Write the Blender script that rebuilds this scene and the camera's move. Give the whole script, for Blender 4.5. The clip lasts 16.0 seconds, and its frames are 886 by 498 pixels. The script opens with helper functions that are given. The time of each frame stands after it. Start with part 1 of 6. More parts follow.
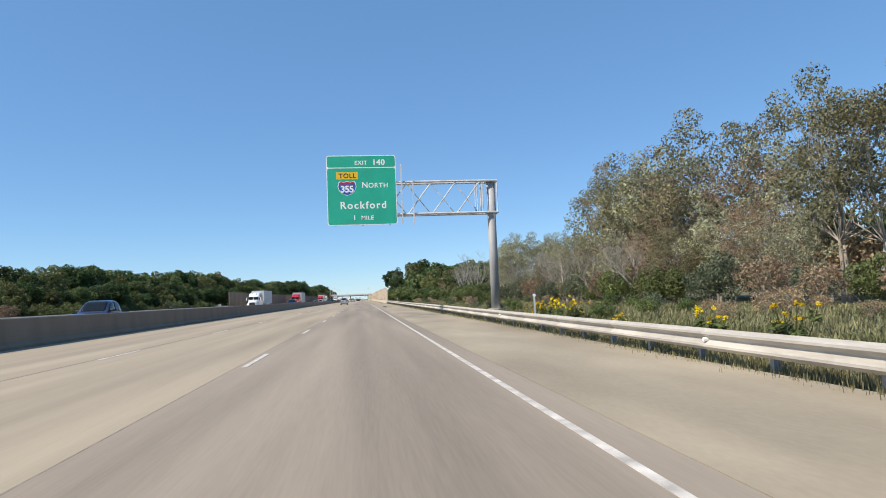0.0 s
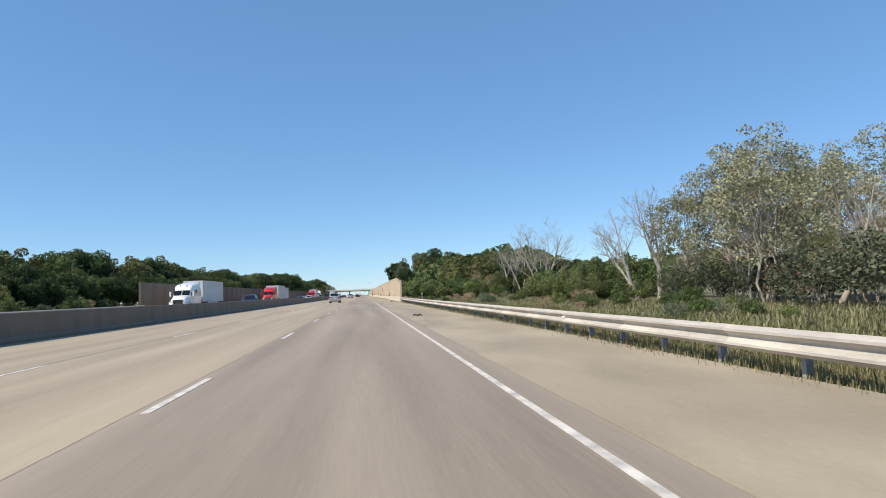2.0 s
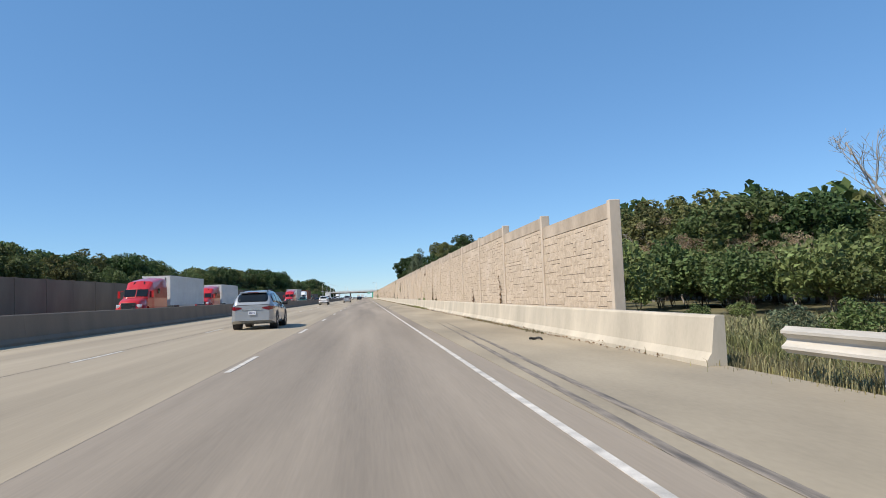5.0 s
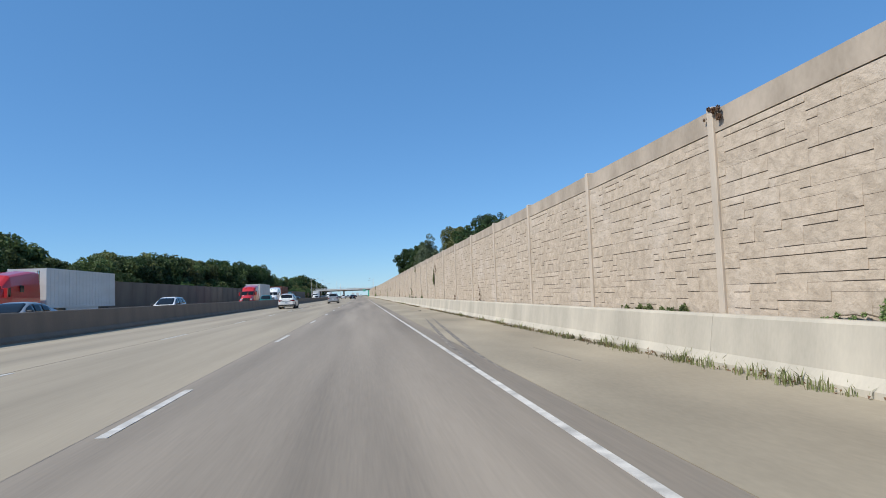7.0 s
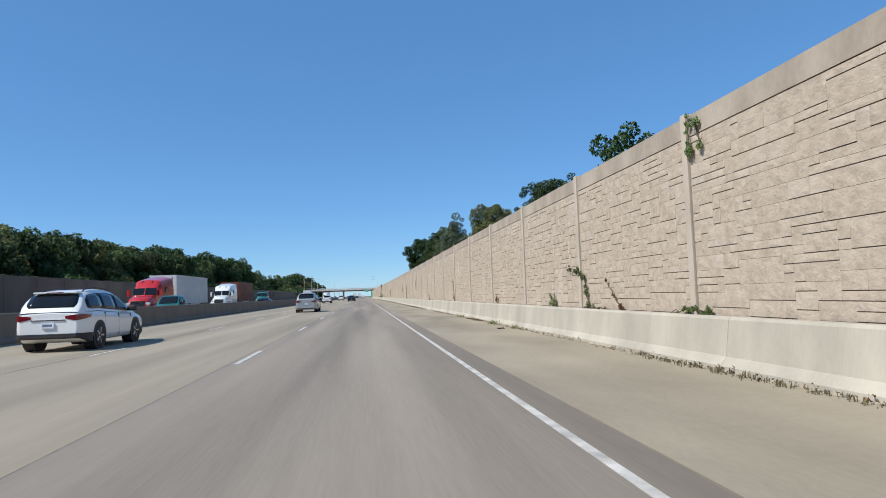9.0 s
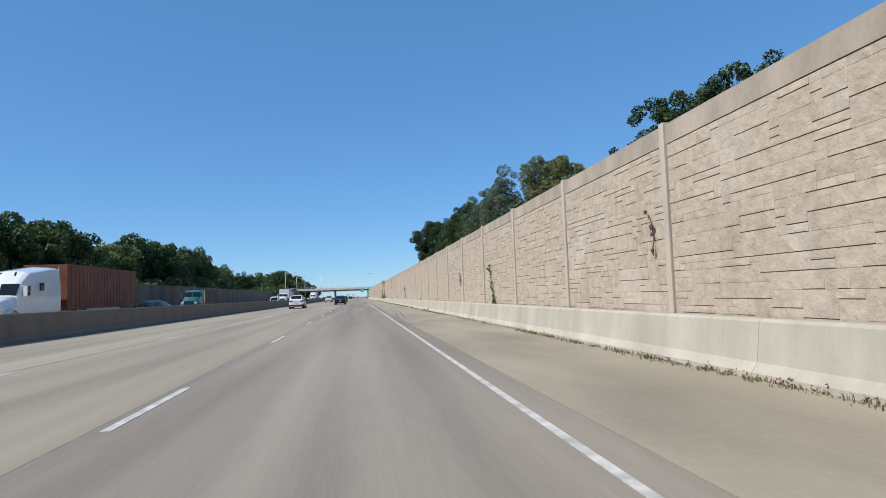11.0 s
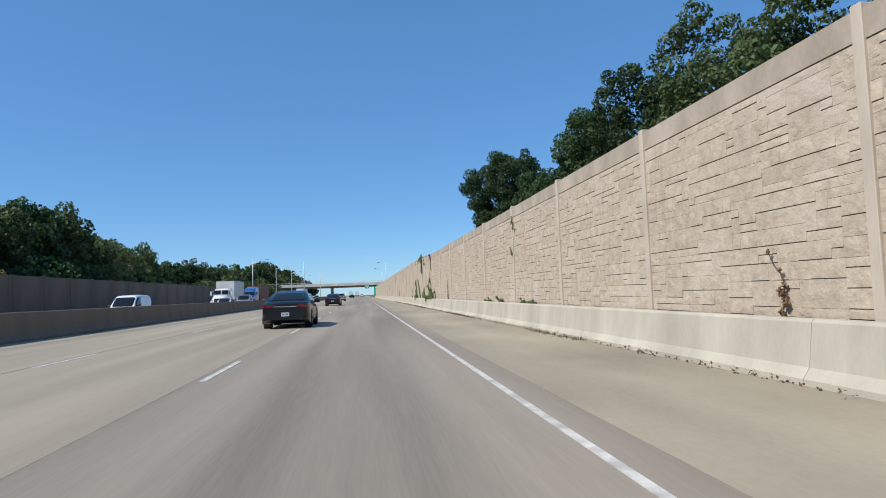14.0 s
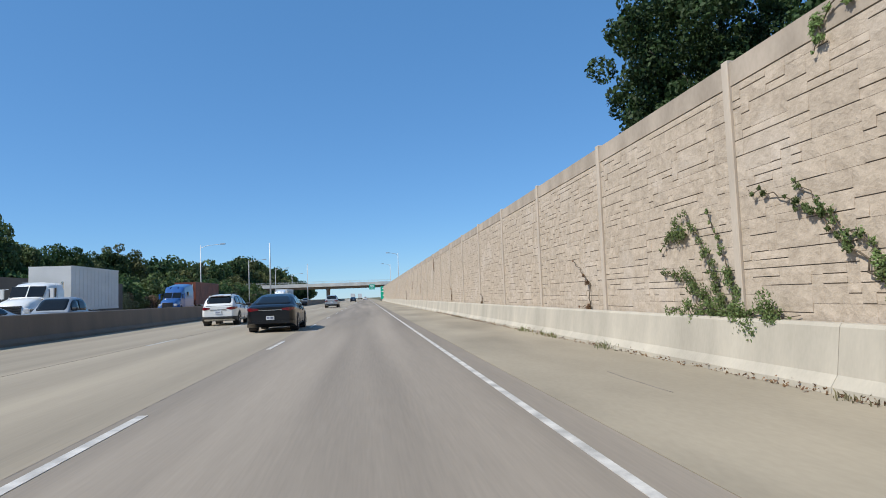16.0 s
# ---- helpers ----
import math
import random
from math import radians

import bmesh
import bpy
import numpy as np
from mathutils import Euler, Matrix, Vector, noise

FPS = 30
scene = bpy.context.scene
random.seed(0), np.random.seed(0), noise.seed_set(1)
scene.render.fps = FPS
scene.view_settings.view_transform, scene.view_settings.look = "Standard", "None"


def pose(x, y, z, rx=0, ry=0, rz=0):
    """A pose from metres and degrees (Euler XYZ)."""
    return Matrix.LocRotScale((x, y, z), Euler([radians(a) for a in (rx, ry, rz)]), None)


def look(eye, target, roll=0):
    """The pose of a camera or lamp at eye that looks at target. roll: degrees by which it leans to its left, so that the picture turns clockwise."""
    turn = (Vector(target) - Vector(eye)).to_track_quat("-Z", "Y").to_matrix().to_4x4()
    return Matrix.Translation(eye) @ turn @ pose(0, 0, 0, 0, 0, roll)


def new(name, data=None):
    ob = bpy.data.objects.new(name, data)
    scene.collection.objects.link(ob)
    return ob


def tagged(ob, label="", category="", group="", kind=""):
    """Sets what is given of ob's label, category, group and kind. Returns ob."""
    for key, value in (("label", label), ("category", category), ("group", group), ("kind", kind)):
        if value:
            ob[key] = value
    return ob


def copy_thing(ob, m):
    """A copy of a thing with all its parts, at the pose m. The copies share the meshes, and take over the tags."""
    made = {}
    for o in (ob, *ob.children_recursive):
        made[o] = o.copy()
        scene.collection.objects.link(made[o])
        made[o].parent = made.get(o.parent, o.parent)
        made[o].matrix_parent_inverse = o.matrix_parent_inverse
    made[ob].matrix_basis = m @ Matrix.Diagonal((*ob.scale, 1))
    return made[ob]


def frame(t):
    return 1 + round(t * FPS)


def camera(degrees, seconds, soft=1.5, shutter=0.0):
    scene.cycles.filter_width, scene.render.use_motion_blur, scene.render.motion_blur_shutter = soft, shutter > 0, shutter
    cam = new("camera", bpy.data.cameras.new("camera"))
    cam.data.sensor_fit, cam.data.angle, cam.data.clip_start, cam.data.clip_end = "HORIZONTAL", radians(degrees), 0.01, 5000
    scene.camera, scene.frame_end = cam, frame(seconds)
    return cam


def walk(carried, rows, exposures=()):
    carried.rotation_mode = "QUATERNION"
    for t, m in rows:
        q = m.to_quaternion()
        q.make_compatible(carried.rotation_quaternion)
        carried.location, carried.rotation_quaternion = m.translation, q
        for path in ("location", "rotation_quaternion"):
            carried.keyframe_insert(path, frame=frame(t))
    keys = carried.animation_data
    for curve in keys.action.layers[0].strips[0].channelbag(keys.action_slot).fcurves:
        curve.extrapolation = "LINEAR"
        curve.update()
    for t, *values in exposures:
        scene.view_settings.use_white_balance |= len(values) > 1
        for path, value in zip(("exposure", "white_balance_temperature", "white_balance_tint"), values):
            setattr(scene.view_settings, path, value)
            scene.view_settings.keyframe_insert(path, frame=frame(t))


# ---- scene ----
cam = camera(69.97, 16.0, soft=0.95)
EYE = 1.237
ROWS = [
    (0.0, -0.12, 0.00, 4.22, 2.35, -7.20),
    (0.5, -0.06, 13.56, 3.61, 2.22, -7.33),
    (1.0, -0.01, 27.07, 3.73, 2.12, -6.93),
    (1.5, -0.00, 40.60, 3.96, 2.12, -7.08),
    (2.0, 0.00, 54.14, 3.86, 2.13, -7.16),
    (2.5, 0.02, 67.68, 4.02, 2.14, -7.17),
    (3.0, 0.02, 81.24, 3.83, 2.15, -7.06),
    (3.5, 0.06, 94.78, 3.86, 2.18, -7.21),
    (4.0, 0.02, 108.32, 4.19, 2.14, -6.89),
    (6.5, -0.01, 175.94, 3.85, 2.11, -6.92),
    (7.0, -0.03, 189.44, 3.90, 2.11, -7.32),
    (7.5, -0.01, 202.95, 4.11, 2.12, -7.31),
    (8.0, 0.01, 216.54, 4.20, 2.05, -6.98),
    (8.5, 0.02, 230.20, 4.14, 2.00, -7.29),
    (9.0, 0.03, 243.90, 4.02, 1.92, -7.13),
    (11.5, 0.05, 312.49, 4.03, 2.04, -7.63),
    (12.0, 0.09, 326.22, 3.93, 2.02, -7.33),
    (12.5, 0.14, 339.92, 4.11, 2.00, -7.26),
    (13.0, 0.05, 353.51, 4.12, 2.04, -7.25),
    (13.5, 0.01, 367.06, 4.03, 2.08, -7.10),
    (14.0, 0.01, 380.61, 3.88, 2.08, -7.23),
    (14.5, -0.00, 394.18, 4.09, 2.08, -7.21),
    (15.0, 0.01, 407.78, 4.07, 2.10, -7.06),
    (15.5, 0.04, 421.40, 4.09, 2.09, -7.24),
    (16.0, 0.06, 435.03, 4.13, 2.08, -6.89),
]
walk(cam, [(t, pose(x, y, EYE, 90 + p, r, w)) for t, x, y, p, r, w in ROWS],
     exposures=[(0.0, 0.2, 7300, 12), (4.2, 0.2, 7300, 12), (6.4, -0.08, 6350, 8), (16.0, -0.08, 6350, 8)])

# ---- sky and sun ----
SUN_EL, SUN_AZ = 47.0, 246.0        # azimuth clockwise from the driving direction
world = bpy.data.worlds.new("sky")
scene.world = world
world.use_nodes = True
wn = world.node_tree
sky = wn.nodes.new("ShaderNodeTexSky")
sky.sky_type = "NISHITA"
sky.sun_disc = False
sky.sun_elevation, sky.sun_rotation = radians(SUN_EL), radians(SUN_AZ)
sky.altitude, sky.air_density, sky.dust_density, sky.ozone_density = 400, 0.85, 0.0, 4.5
wn.nodes["Background"].inputs[1].default_value = 0.138
tint = wn.nodes.new("ShaderNodeMix")
tint.data_type, tint.blend_type = "RGBA", "MULTIPLY"
tint.inputs[0].default_value, tint.inputs[7].default_value = 1.0, (0.86, 1.0, 1.06, 1)
wn.links.new(sky.outputs[0], tint.inputs[6])
haze = wn.nodes.new("ShaderNodeMix")       # evens the sky towards a clear autumn blue
haze.data_type = "RGBA"
haze.inputs[0].default_value, haze.inputs[7].default_value = 0.42, (0.84, 2.6, 5.7, 1)
wn.links.new(tint.outputs[2], haze.inputs[6])
wn.links.new(haze.outputs[2], wn.nodes["Background"].inputs[0])
sun = new("sun", bpy.data.lights.new("sun", "SUN"))
sun.data.energy, sun.data.angle, sun.data.color = 5.0, radians(0.55), (1.0, 0.955, 0.88)
to_sun = Vector((math.sin(radians(SUN_AZ)) * math.cos(radians(SUN_EL)),
                 math.cos(radians(SUN_AZ)) * math.cos(radians(SUN_EL)), math.sin(radians(SUN_EL))))
sun.matrix_world = look(to_sun * 50, (0, 0, 0))

# ---- materials ----
def link(nt, a, ao, b, bi):
    nt.links.new(a.outputs[ao], b.inputs[bi])


def material(name, colour, rough=0.7, metal=0.0, var=0.15, scale=4.0, fine=40.0, bump=0.15, dist=0.01,
             stretch=(1, 1, 1), island=0.0, each=0.0, coat=0.0, spec=0.5, second=None, translucent=0.0):
    """A worn surface: a base colour with blotches at one scale and grain at another, and a fine relief."""
    m = bpy.data.materials.new(name)
    m.use_nodes = True
    nt = m.node_tree
    bsdf = nt.nodes["Principled BSDF"]
    bsdf.inputs["Roughness"].default_value, bsdf.inputs["Metallic"].default_value = rough, metal
    bsdf.inputs["Coat Weight"].default_value = coat
    bsdf.inputs["Coat Roughness"].default_value = 0.06
    bsdf.inputs["Specular IOR Level"].default_value = spec
    co = nt.nodes.new("ShaderNodeTexCoord")
    mp = nt.nodes.new("ShaderNodeMapping")
    mp.inputs["Scale"].default_value = stretch
    link(nt, co, "Object", mp, "Vector")
    big, small = nt.nodes.new("ShaderNodeTexNoise"), nt.nodes.new("ShaderNodeTexNoise")
    big.inputs["Scale"].default_value, small.inputs["Scale"].default_value = scale, fine
    big.inputs["Detail"].default_value, small.inputs["Detail"].default_value = 4, 3
    link(nt, mp, 0, big, "Vector"), link(nt, mp, 0, small, "Vector")
    mix = nt.nodes.new("ShaderNodeMix")
    mix.data_type = "RGBA"
    dark = second or tuple(c * (1 - 2 * var) for c in colour)
    light = tuple(min(1, c * (1 + var)) for c in colour)
    mix.inputs[6].default_value, mix.inputs[7].default_value = (*dark, 1), (*light, 1)
    add = nt.nodes.new("ShaderNodeMath")
    add.operation = "MULTIPLY_ADD"
    link(nt, small, 0, add, 0)
    add.inputs[1].default_value = 0.45
    rng = nt.nodes.new("ShaderNodeMapRange")
    rng.inputs[1].default_value, rng.inputs[2].default_value = 0.28, 0.72
    rng.inputs[3].default_value, rng.inputs[4].default_value = -0.22, 0.78
    link(nt, big, 0, rng, 0), link(nt, rng, 0, add, 2), link(nt, add, 0, mix, 0)
    out = mix.outputs[2]
    for amount, node, socket in ((island, "ShaderNodeNewGeometry", "Random Per Island"), (each, "ShaderNodeObjectInfo", "Random")):
        if amount:
            src, hs, mr = nt.nodes.new(node), nt.nodes.new("ShaderNodeHueSaturation"), nt.nodes.new("ShaderNodeMapRange")
            mr.inputs[3].default_value, mr.inputs[4].default_value = 1 - amount, 1 + amount
            link(nt, src, socket, mr, 0), link(nt, mr, 0, hs, "Value")
            h2 = nt.nodes.new("ShaderNodeMapRange")
            h2.inputs[3].default_value, h2.inputs[4].default_value = 0.5 - amount * 0.035, 0.5 + amount * 0.035
            link(nt, src, socket, h2, 0), link(nt, h2, 0, hs, "Hue")
            nt.links.new(out, hs.inputs["Color"])
            out = hs.outputs[0]
    nt.links.new(out, bsdf.inputs["Base Color"])
    if bump:
        b = nt.nodes.new("ShaderNodeBump")
        b.inputs["Strength"].default_value, b.inputs["Distance"].default_value = bump, dist
        link(nt, small, 0, b, "Height"), link(nt, b, 0, bsdf, "Normal")
    if translucent:
        tr, ms = nt.nodes.new("ShaderNodeBsdfTranslucent"), nt.nodes.new("ShaderNodeMixShader")
        nt.links.new(out, tr.inputs[0])
        ms.inputs[0].default_value = translucent
        nt.links.new(bsdf.outputs[0], ms.inputs[1]), nt.links.new(tr.outputs[0], ms.inputs[2])
        nt.links.new(ms.outputs[0], nt.nodes["Material Output"].inputs[0])
    return m


LANE = material("lane_concrete", (0.282, 0.235, 0.182), 0.85, var=0.19, scale=0.5, fine=22, stretch=(1.6, 0.06, 1), bump=0.1)
LANE_TAN = material("tan_lane_concrete", (0.34, 0.284, 0.206), 0.86, var=0.15, scale=0.5, fine=22, stretch=(1.6, 0.06, 1), bump=0.1)
SHOULDER = material("shoulder_concrete", (0.335, 0.283, 0.204), 0.88, var=0.16, scale=0.45, fine=18, stretch=(1, 0.35, 1), bump=0.12)
JOINT = material("joint_sealant", (0.22, 0.185, 0.145), 0.8)
PAINT = material("road_paint", (0.58, 0.545, 0.49), 0.7, var=0.22, scale=3, fine=60)
SOIL = material("grassland", (0.12, 0.105, 0.05), 0.95, var=0.4, scale=0.25, fine=6, bump=0.5, dist=0.05, second=(0.08, 0.075, 0.035))
BARRIER = material("barrier_concrete", (0.485, 0.432, 0.345), 0.88, var=0.13, scale=1.1, fine=26, stretch=(1, 1, 0.35), bump=0.15)
# Base colour darkened to carry the shade on the median barrier's near face.
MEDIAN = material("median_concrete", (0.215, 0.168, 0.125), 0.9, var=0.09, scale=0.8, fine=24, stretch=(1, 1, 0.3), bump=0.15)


def cast_stone(name, dark, light, pale):
    """Rough cast stone: broad weathered blotches, mottling, fine grain, a pale mineral bloom, and a knobbly relief."""
    m = bpy.data.materials.new(name)
    m.use_nodes = True
    nt = m.node_tree
    bsdf = nt.nodes["Principled BSDF"]
    bsdf.inputs["Roughness"].default_value, bsdf.inputs["Specular IOR Level"].default_value = 0.92, 0.25
    co, info = nt.nodes.new("ShaderNodeTexCoord"), nt.nodes.new("ShaderNodeObjectInfo")
    off = nt.nodes.new("ShaderNodeVectorMath")
    off.operation = "MULTIPLY_ADD"
    link(nt, info, "Random", off, 0)
    off.inputs[1].default_value = (0, 61.0, 0)
    link(nt, co, "Object", off, 2)

    def grain(scale, detail, stretch=(1, 1, 1), rough=0.55):
        mp, n = nt.nodes.new("ShaderNodeMapping"), nt.nodes.new("ShaderNodeTexNoise")
        mp.inputs["Scale"].default_value = stretch
        n.inputs["Scale"].default_value, n.inputs["Detail"].default_value, n.inputs["Roughness"].default_value = scale, detail, rough
        link(nt, off, 0, mp, "Vector"), link(nt, mp, 0, n, "Vector")
        return n

    def blend(fac, lo, hi, a, b):
        r, x = nt.nodes.new("ShaderNodeMapRange"), nt.nodes.new("ShaderNodeMix")
        x.data_type = "RGBA"
        r.inputs[1].default_value, r.inputs[2].default_value = lo, hi
        link(nt, fac, 0, r, 0), link(nt, r, 0, x, 0)
        for i, c in ((6, a), (7, b)):
            if isinstance(c, tuple):
                x.inputs[i].default_value = (*c, 1)
            else:
                nt.links.new(c, x.inputs[i])
        return x.outputs[2]

    broad, mottle, streak, fine = grain(0.7, 4), grain(5.0, 5, (1, 1, 1.1), 0.62), grain(1.1, 5, (1, 1, 0.3)), grain(45.0, 3)
    base = blend(mottle, 0.3, 0.7, dark, light)
    base = blend(broad, 0.52, 0.8, base, pale)
    base = blend(streak, 0.6, 0.85, base, tuple(c * 0.8 for c in dark))
    geo = nt.nodes.new("ShaderNodeNewGeometry")
    hs, mr = nt.nodes.new("ShaderNodeHueSaturation"), nt.nodes.new("ShaderNodeMapRange")
    mr.inputs[3].default_value, mr.inputs[4].default_value = 0.94, 1.05
    link(nt, geo, "Random Per Island", mr, 0), link(nt, mr, 0, hs, "Value")
    nt.links.new(base, hs.inputs["Color"])
    link(nt, hs, 0, bsdf, "Base Color")
    b1, b2 = nt.nodes.new("ShaderNodeBump"), nt.nodes.new("ShaderNodeBump")
    b1.inputs["Strength"].default_value, b1.inputs["Distance"].default_value = 0.75, 0.05
    b2.inputs["Strength"].default_value, b2.inputs["Distance"].default_value = 0.3, 0.005
    link(nt, mottle, 0, b1, "Height"), link(nt, fine, 0, b2, "Height"), link(nt, b1, 0, b2, "Normal"), link(nt, b2, 0, bsdf, "Normal")
    return m


STONE = cast_stone("cast_stone", (0.402, 0.324, 0.244), (0.552, 0.453, 0.35), (0.57, 0.484, 0.396))
# Backing coloured dark to deepen the shadow lines in gaps under the stones.
STONE_BACK = material("cast_stone_joint", (0.15, 0.12, 0.092), 0.92, var=0.2, scale=1.2, fine=30, bump=0.3)
POST_C = material("post_concrete", (0.54, 0.455, 0.362), 0.88, var=0.1, scale=1.4, fine=22, stretch=(1, 1.5, 0.45), bump=0.25)
COPING = material("coping_concrete", (0.46, 0.38, 0.298), 0.9, var=0.12, scale=1.2, fine=22, stretch=(1, 0.8, 0.5), bump=0.25, second=(0.29, 0.236, 0.18))
# Low albedo puts the near side's shade into the colour; blotches are random.
LWALL = material("shaded_wall_concrete", (0.16, 0.128, 0.1), 0.92, var=0.12, scale=0.5, fine=20, stretch=(1, 1, 0.4), bump=0.2)
LANE2 = material("oncoming_concrete", (0.33, 0.282, 0.222), 0.85, var=0.13, scale=0.5, fine=22, stretch=(1.6, 0.06, 1), bump=0.1)
GALV = material("galvanised_steel", (0.66, 0.66, 0.64), 0.55, metal=0.3, var=0.14, scale=2.0, fine=30, bump=0.05)
RAIL = material("weathered_rail_steel", (0.47, 0.44, 0.39), 0.7, metal=0.1, var=0.25, scale=1.4, fine=24, stretch=(1, 0.2, 1), bump=0.05)
SIGN = material("sign_green", (0.0, 0.4, 0.265), 0.45, var=0.06, scale=0.7, fine=30, bump=0.0)
SIGN_W = material("sign_white", (0.82, 0.84, 0.82), 0.5, var=0.03, bump=0.0)
SIGN_Y = material("sign_yellow", (0.85, 0.5, 0.02), 0.5, var=0.04, bump=0.0)
SIGN_K = material("sign_black", (0.02, 0.02, 0.02), 0.5, bump=0.0)
SIGN_B = material("sign_blue", (0.02, 0.1, 0.42), 0.5, bump=0.0)
SIGN_R = material("sign_red", (0.5, 0.02, 0.03), 0.5, bump=0.0)
ALU = material("sheet_aluminium", (0.5, 0.51, 0.5), 0.45, metal=0.7, var=0.1)
BARK = material("bark", (0.17, 0.14, 0.11), 0.95, var=0.3, scale=3, fine=26, stretch=(1, 1, 0.3), bump=0.4, dist=0.02)
POST_S = material("weathered_post_steel", (0.39, 0.39, 0.39), 0.65, metal=0.05, var=0.15, scale=1.5, fine=14, stretch=(1, 1, 0.3), bump=0.08)
DEAD = material("dead_wood", (0.35, 0.32, 0.285), 0.9, var=0.25, scale=3, fine=26, stretch=(1, 1, 0.3), bump=0.3)


def leaf(name, colour, second):
    return material(name, colour, 0.6, var=0.2, scale=0.5, fine=3, bump=0, island=0.38, each=0.3, spec=0.25, second=second, translucent=0.3)


LEAF_DARK = leaf("leaf_dark", (0.06, 0.098, 0.034), (0.034, 0.06, 0.02))
LEAF_MID = leaf("leaf_mid", (0.1, 0.13, 0.046), (0.056, 0.08, 0.028))
LEAF_OLIVE = leaf("leaf_olive", (0.275, 0.26, 0.145), (0.16, 0.162, 0.09))
LEAF_WOOD = leaf("leaf_wood_olive", (0.17, 0.175, 0.065), (0.095, 0.105, 0.04))
LEAF_RUST = leaf("leaf_rust", (0.34, 0.24, 0.16), (0.2, 0.155, 0.105))
LEAF_GREY = leaf("leaf_grey", (0.36, 0.355, 0.225), (0.21, 0.21, 0.135))
LEAF_SAGE = leaf("leaf_sage", (0.14, 0.165, 0.1), (0.08, 0.1, 0.06))
LEAF_LIGHT = leaf("leaf_light", (0.145, 0.17, 0.062), (0.085, 0.11, 0.04))
LEAF_VINE = leaf("leaf_vine", (0.165, 0.215, 0.075), (0.085, 0.125, 0.04))
LEAF_DRY = leaf("leaf_dry", (0.240, 0.144, 0.080), (0.144, 0.088, 0.048))
BLADE = leaf("grass_blade", (0.2, 0.2, 0.085), (0.11, 0.12, 0.05))
OVER = material("bridge_concrete", (0.62, 0.6, 0.55), 0.85, var=0.1, scale=0.4, fine=12)
PALE = leaf("pale_grass", (0.28, 0.265, 0.14), (0.16, 0.17, 0.085))
TWIG = material("pale_bark", (0.4, 0.36, 0.31), 0.95, var=0.3, scale=3, fine=26, stretch=(1, 1, 0.3), bump=0.3)
STRAW = leaf("straw_blade", (0.34, 0.28, 0.13), (0.2, 0.17, 0.08))
PETAL = leaf("yellow_petal", (0.78, 0.56, 0.02), (0.6, 0.42, 0.02))


# ---- mesh tools ----
def box(bm, x0, x1, y0, y1, z0, z1):
    v = [bm.verts.new((x, y, z)) for z in (z0, z1) for y in (y0, y1) for x in (x0, x1)]
    for f in ((0, 2, 3, 1), (4, 5, 7, 6), (0, 1, 5, 4), (2, 6, 7, 3), (0, 4, 6, 2), (1, 3, 7, 5)):
        bm.faces.new([v[i] for i in f])
    return v


def prism(bm, outline, y0, y1, closed=True, steps=1):
    """Sweep an outline of (x, z) from y0 to y1."""
    rings = [[bm.verts.new((x, y0 + (y1 - y0) * i / steps, z)) for x, z in outline] for i in range(steps + 1)]
    n = len(outline)
    for a, b in zip(rings, rings[1:]):
        for i in range(n if closed else n - 1):
            bm.faces.new((a[i], a[(i + 1) % n], b[(i + 1) % n], b[i]))
    if closed:
        bm.faces.new(rings[0][::-1]), bm.faces.new(rings[-1])
    return rings


def tube(bm, pts, radii, n=8, caps=True):
    rings, ref = [], Vector((0.31, 0.95, 0.07))
    for i, p in enumerate(pts):
        p = Vector(p)
        d = Vector(pts[min(i + 1, len(pts) - 1)]) - Vector(pts[max(i - 1, 0)])
        d.normalize()
        a = d.cross(ref if abs(d.dot(ref)) < 0.95 else Vector((1, 0, 0))).normalized()
        b = d.cross(a)
        r = radii[i] if isinstance(radii, (list, tuple)) else radii
        rings.append([bm.verts.new(p + a * (r * math.cos(2 * math.pi * k / n)) + b * (r * math.sin(2 * math.pi * k / n))) for k in range(n)])
    for a, b in zip(rings, rings[1:]):
        for k in range(n):
            bm.faces.new((a[k], a[(k + 1) % n], b[(k + 1) % n], b[k]))
    if caps:
        bm.faces.new(rings[0][::-1]), bm.faces.new(rings[-1])


def mesh_of(bm, mat, smooth=False, name="mesh"):
    me = bpy.data.meshes.new(name)
    bmesh.ops.recalc_face_normals(bm, faces=bm.faces)
    bm.to_mesh(me)
    bm.free()
    for m in mat if isinstance(mat, (list, tuple)) else (mat,):
        me.materials.append(m)
    if smooth:
        me.polygons.foreach_set("use_smooth", [True] * len(me.polygons))
    return me


def part(name, bm, mat, parent, label="", smooth=False, at=None):
    """Link a bmesh (or a mesh) as one mesh object under a thing or a part."""
    me = bm if isinstance(bm, bpy.types.Mesh) else mesh_of(bm, mat, smooth, name)
    ob = new(name, me)
    ob.parent = parent
    if at is not None:
        ob.matrix_basis = at
    return tagged(ob, label)


def thing(name, label, category, group="", kind="", at=None):
    ob = new(name)
    if at is not None:
        ob.matrix_basis = at
    return tagged(ob, label, category, group, kind)


def solid(name, bm, mat, label, category, kind="structure", smooth=False, at=None):
    ob = new(name, mesh_of(bm, mat, smooth, name))
    if at is not None:
        ob.matrix_basis = at
    return tagged(ob, label, category, "", kind)


def table(t, y):
    for (a, u), (b, v) in zip(t, t[1:]):
        if a <= y <= b:
            return u + (v - u) * (y - a) / (b - a)
    return t[-1][1]


def rounded(bm, amount, segments=2):
    bmesh.ops.bevel(bm, geom=bm.edges[:], offset=amount, segments=segments, affect="EDGES", profile=0.6)


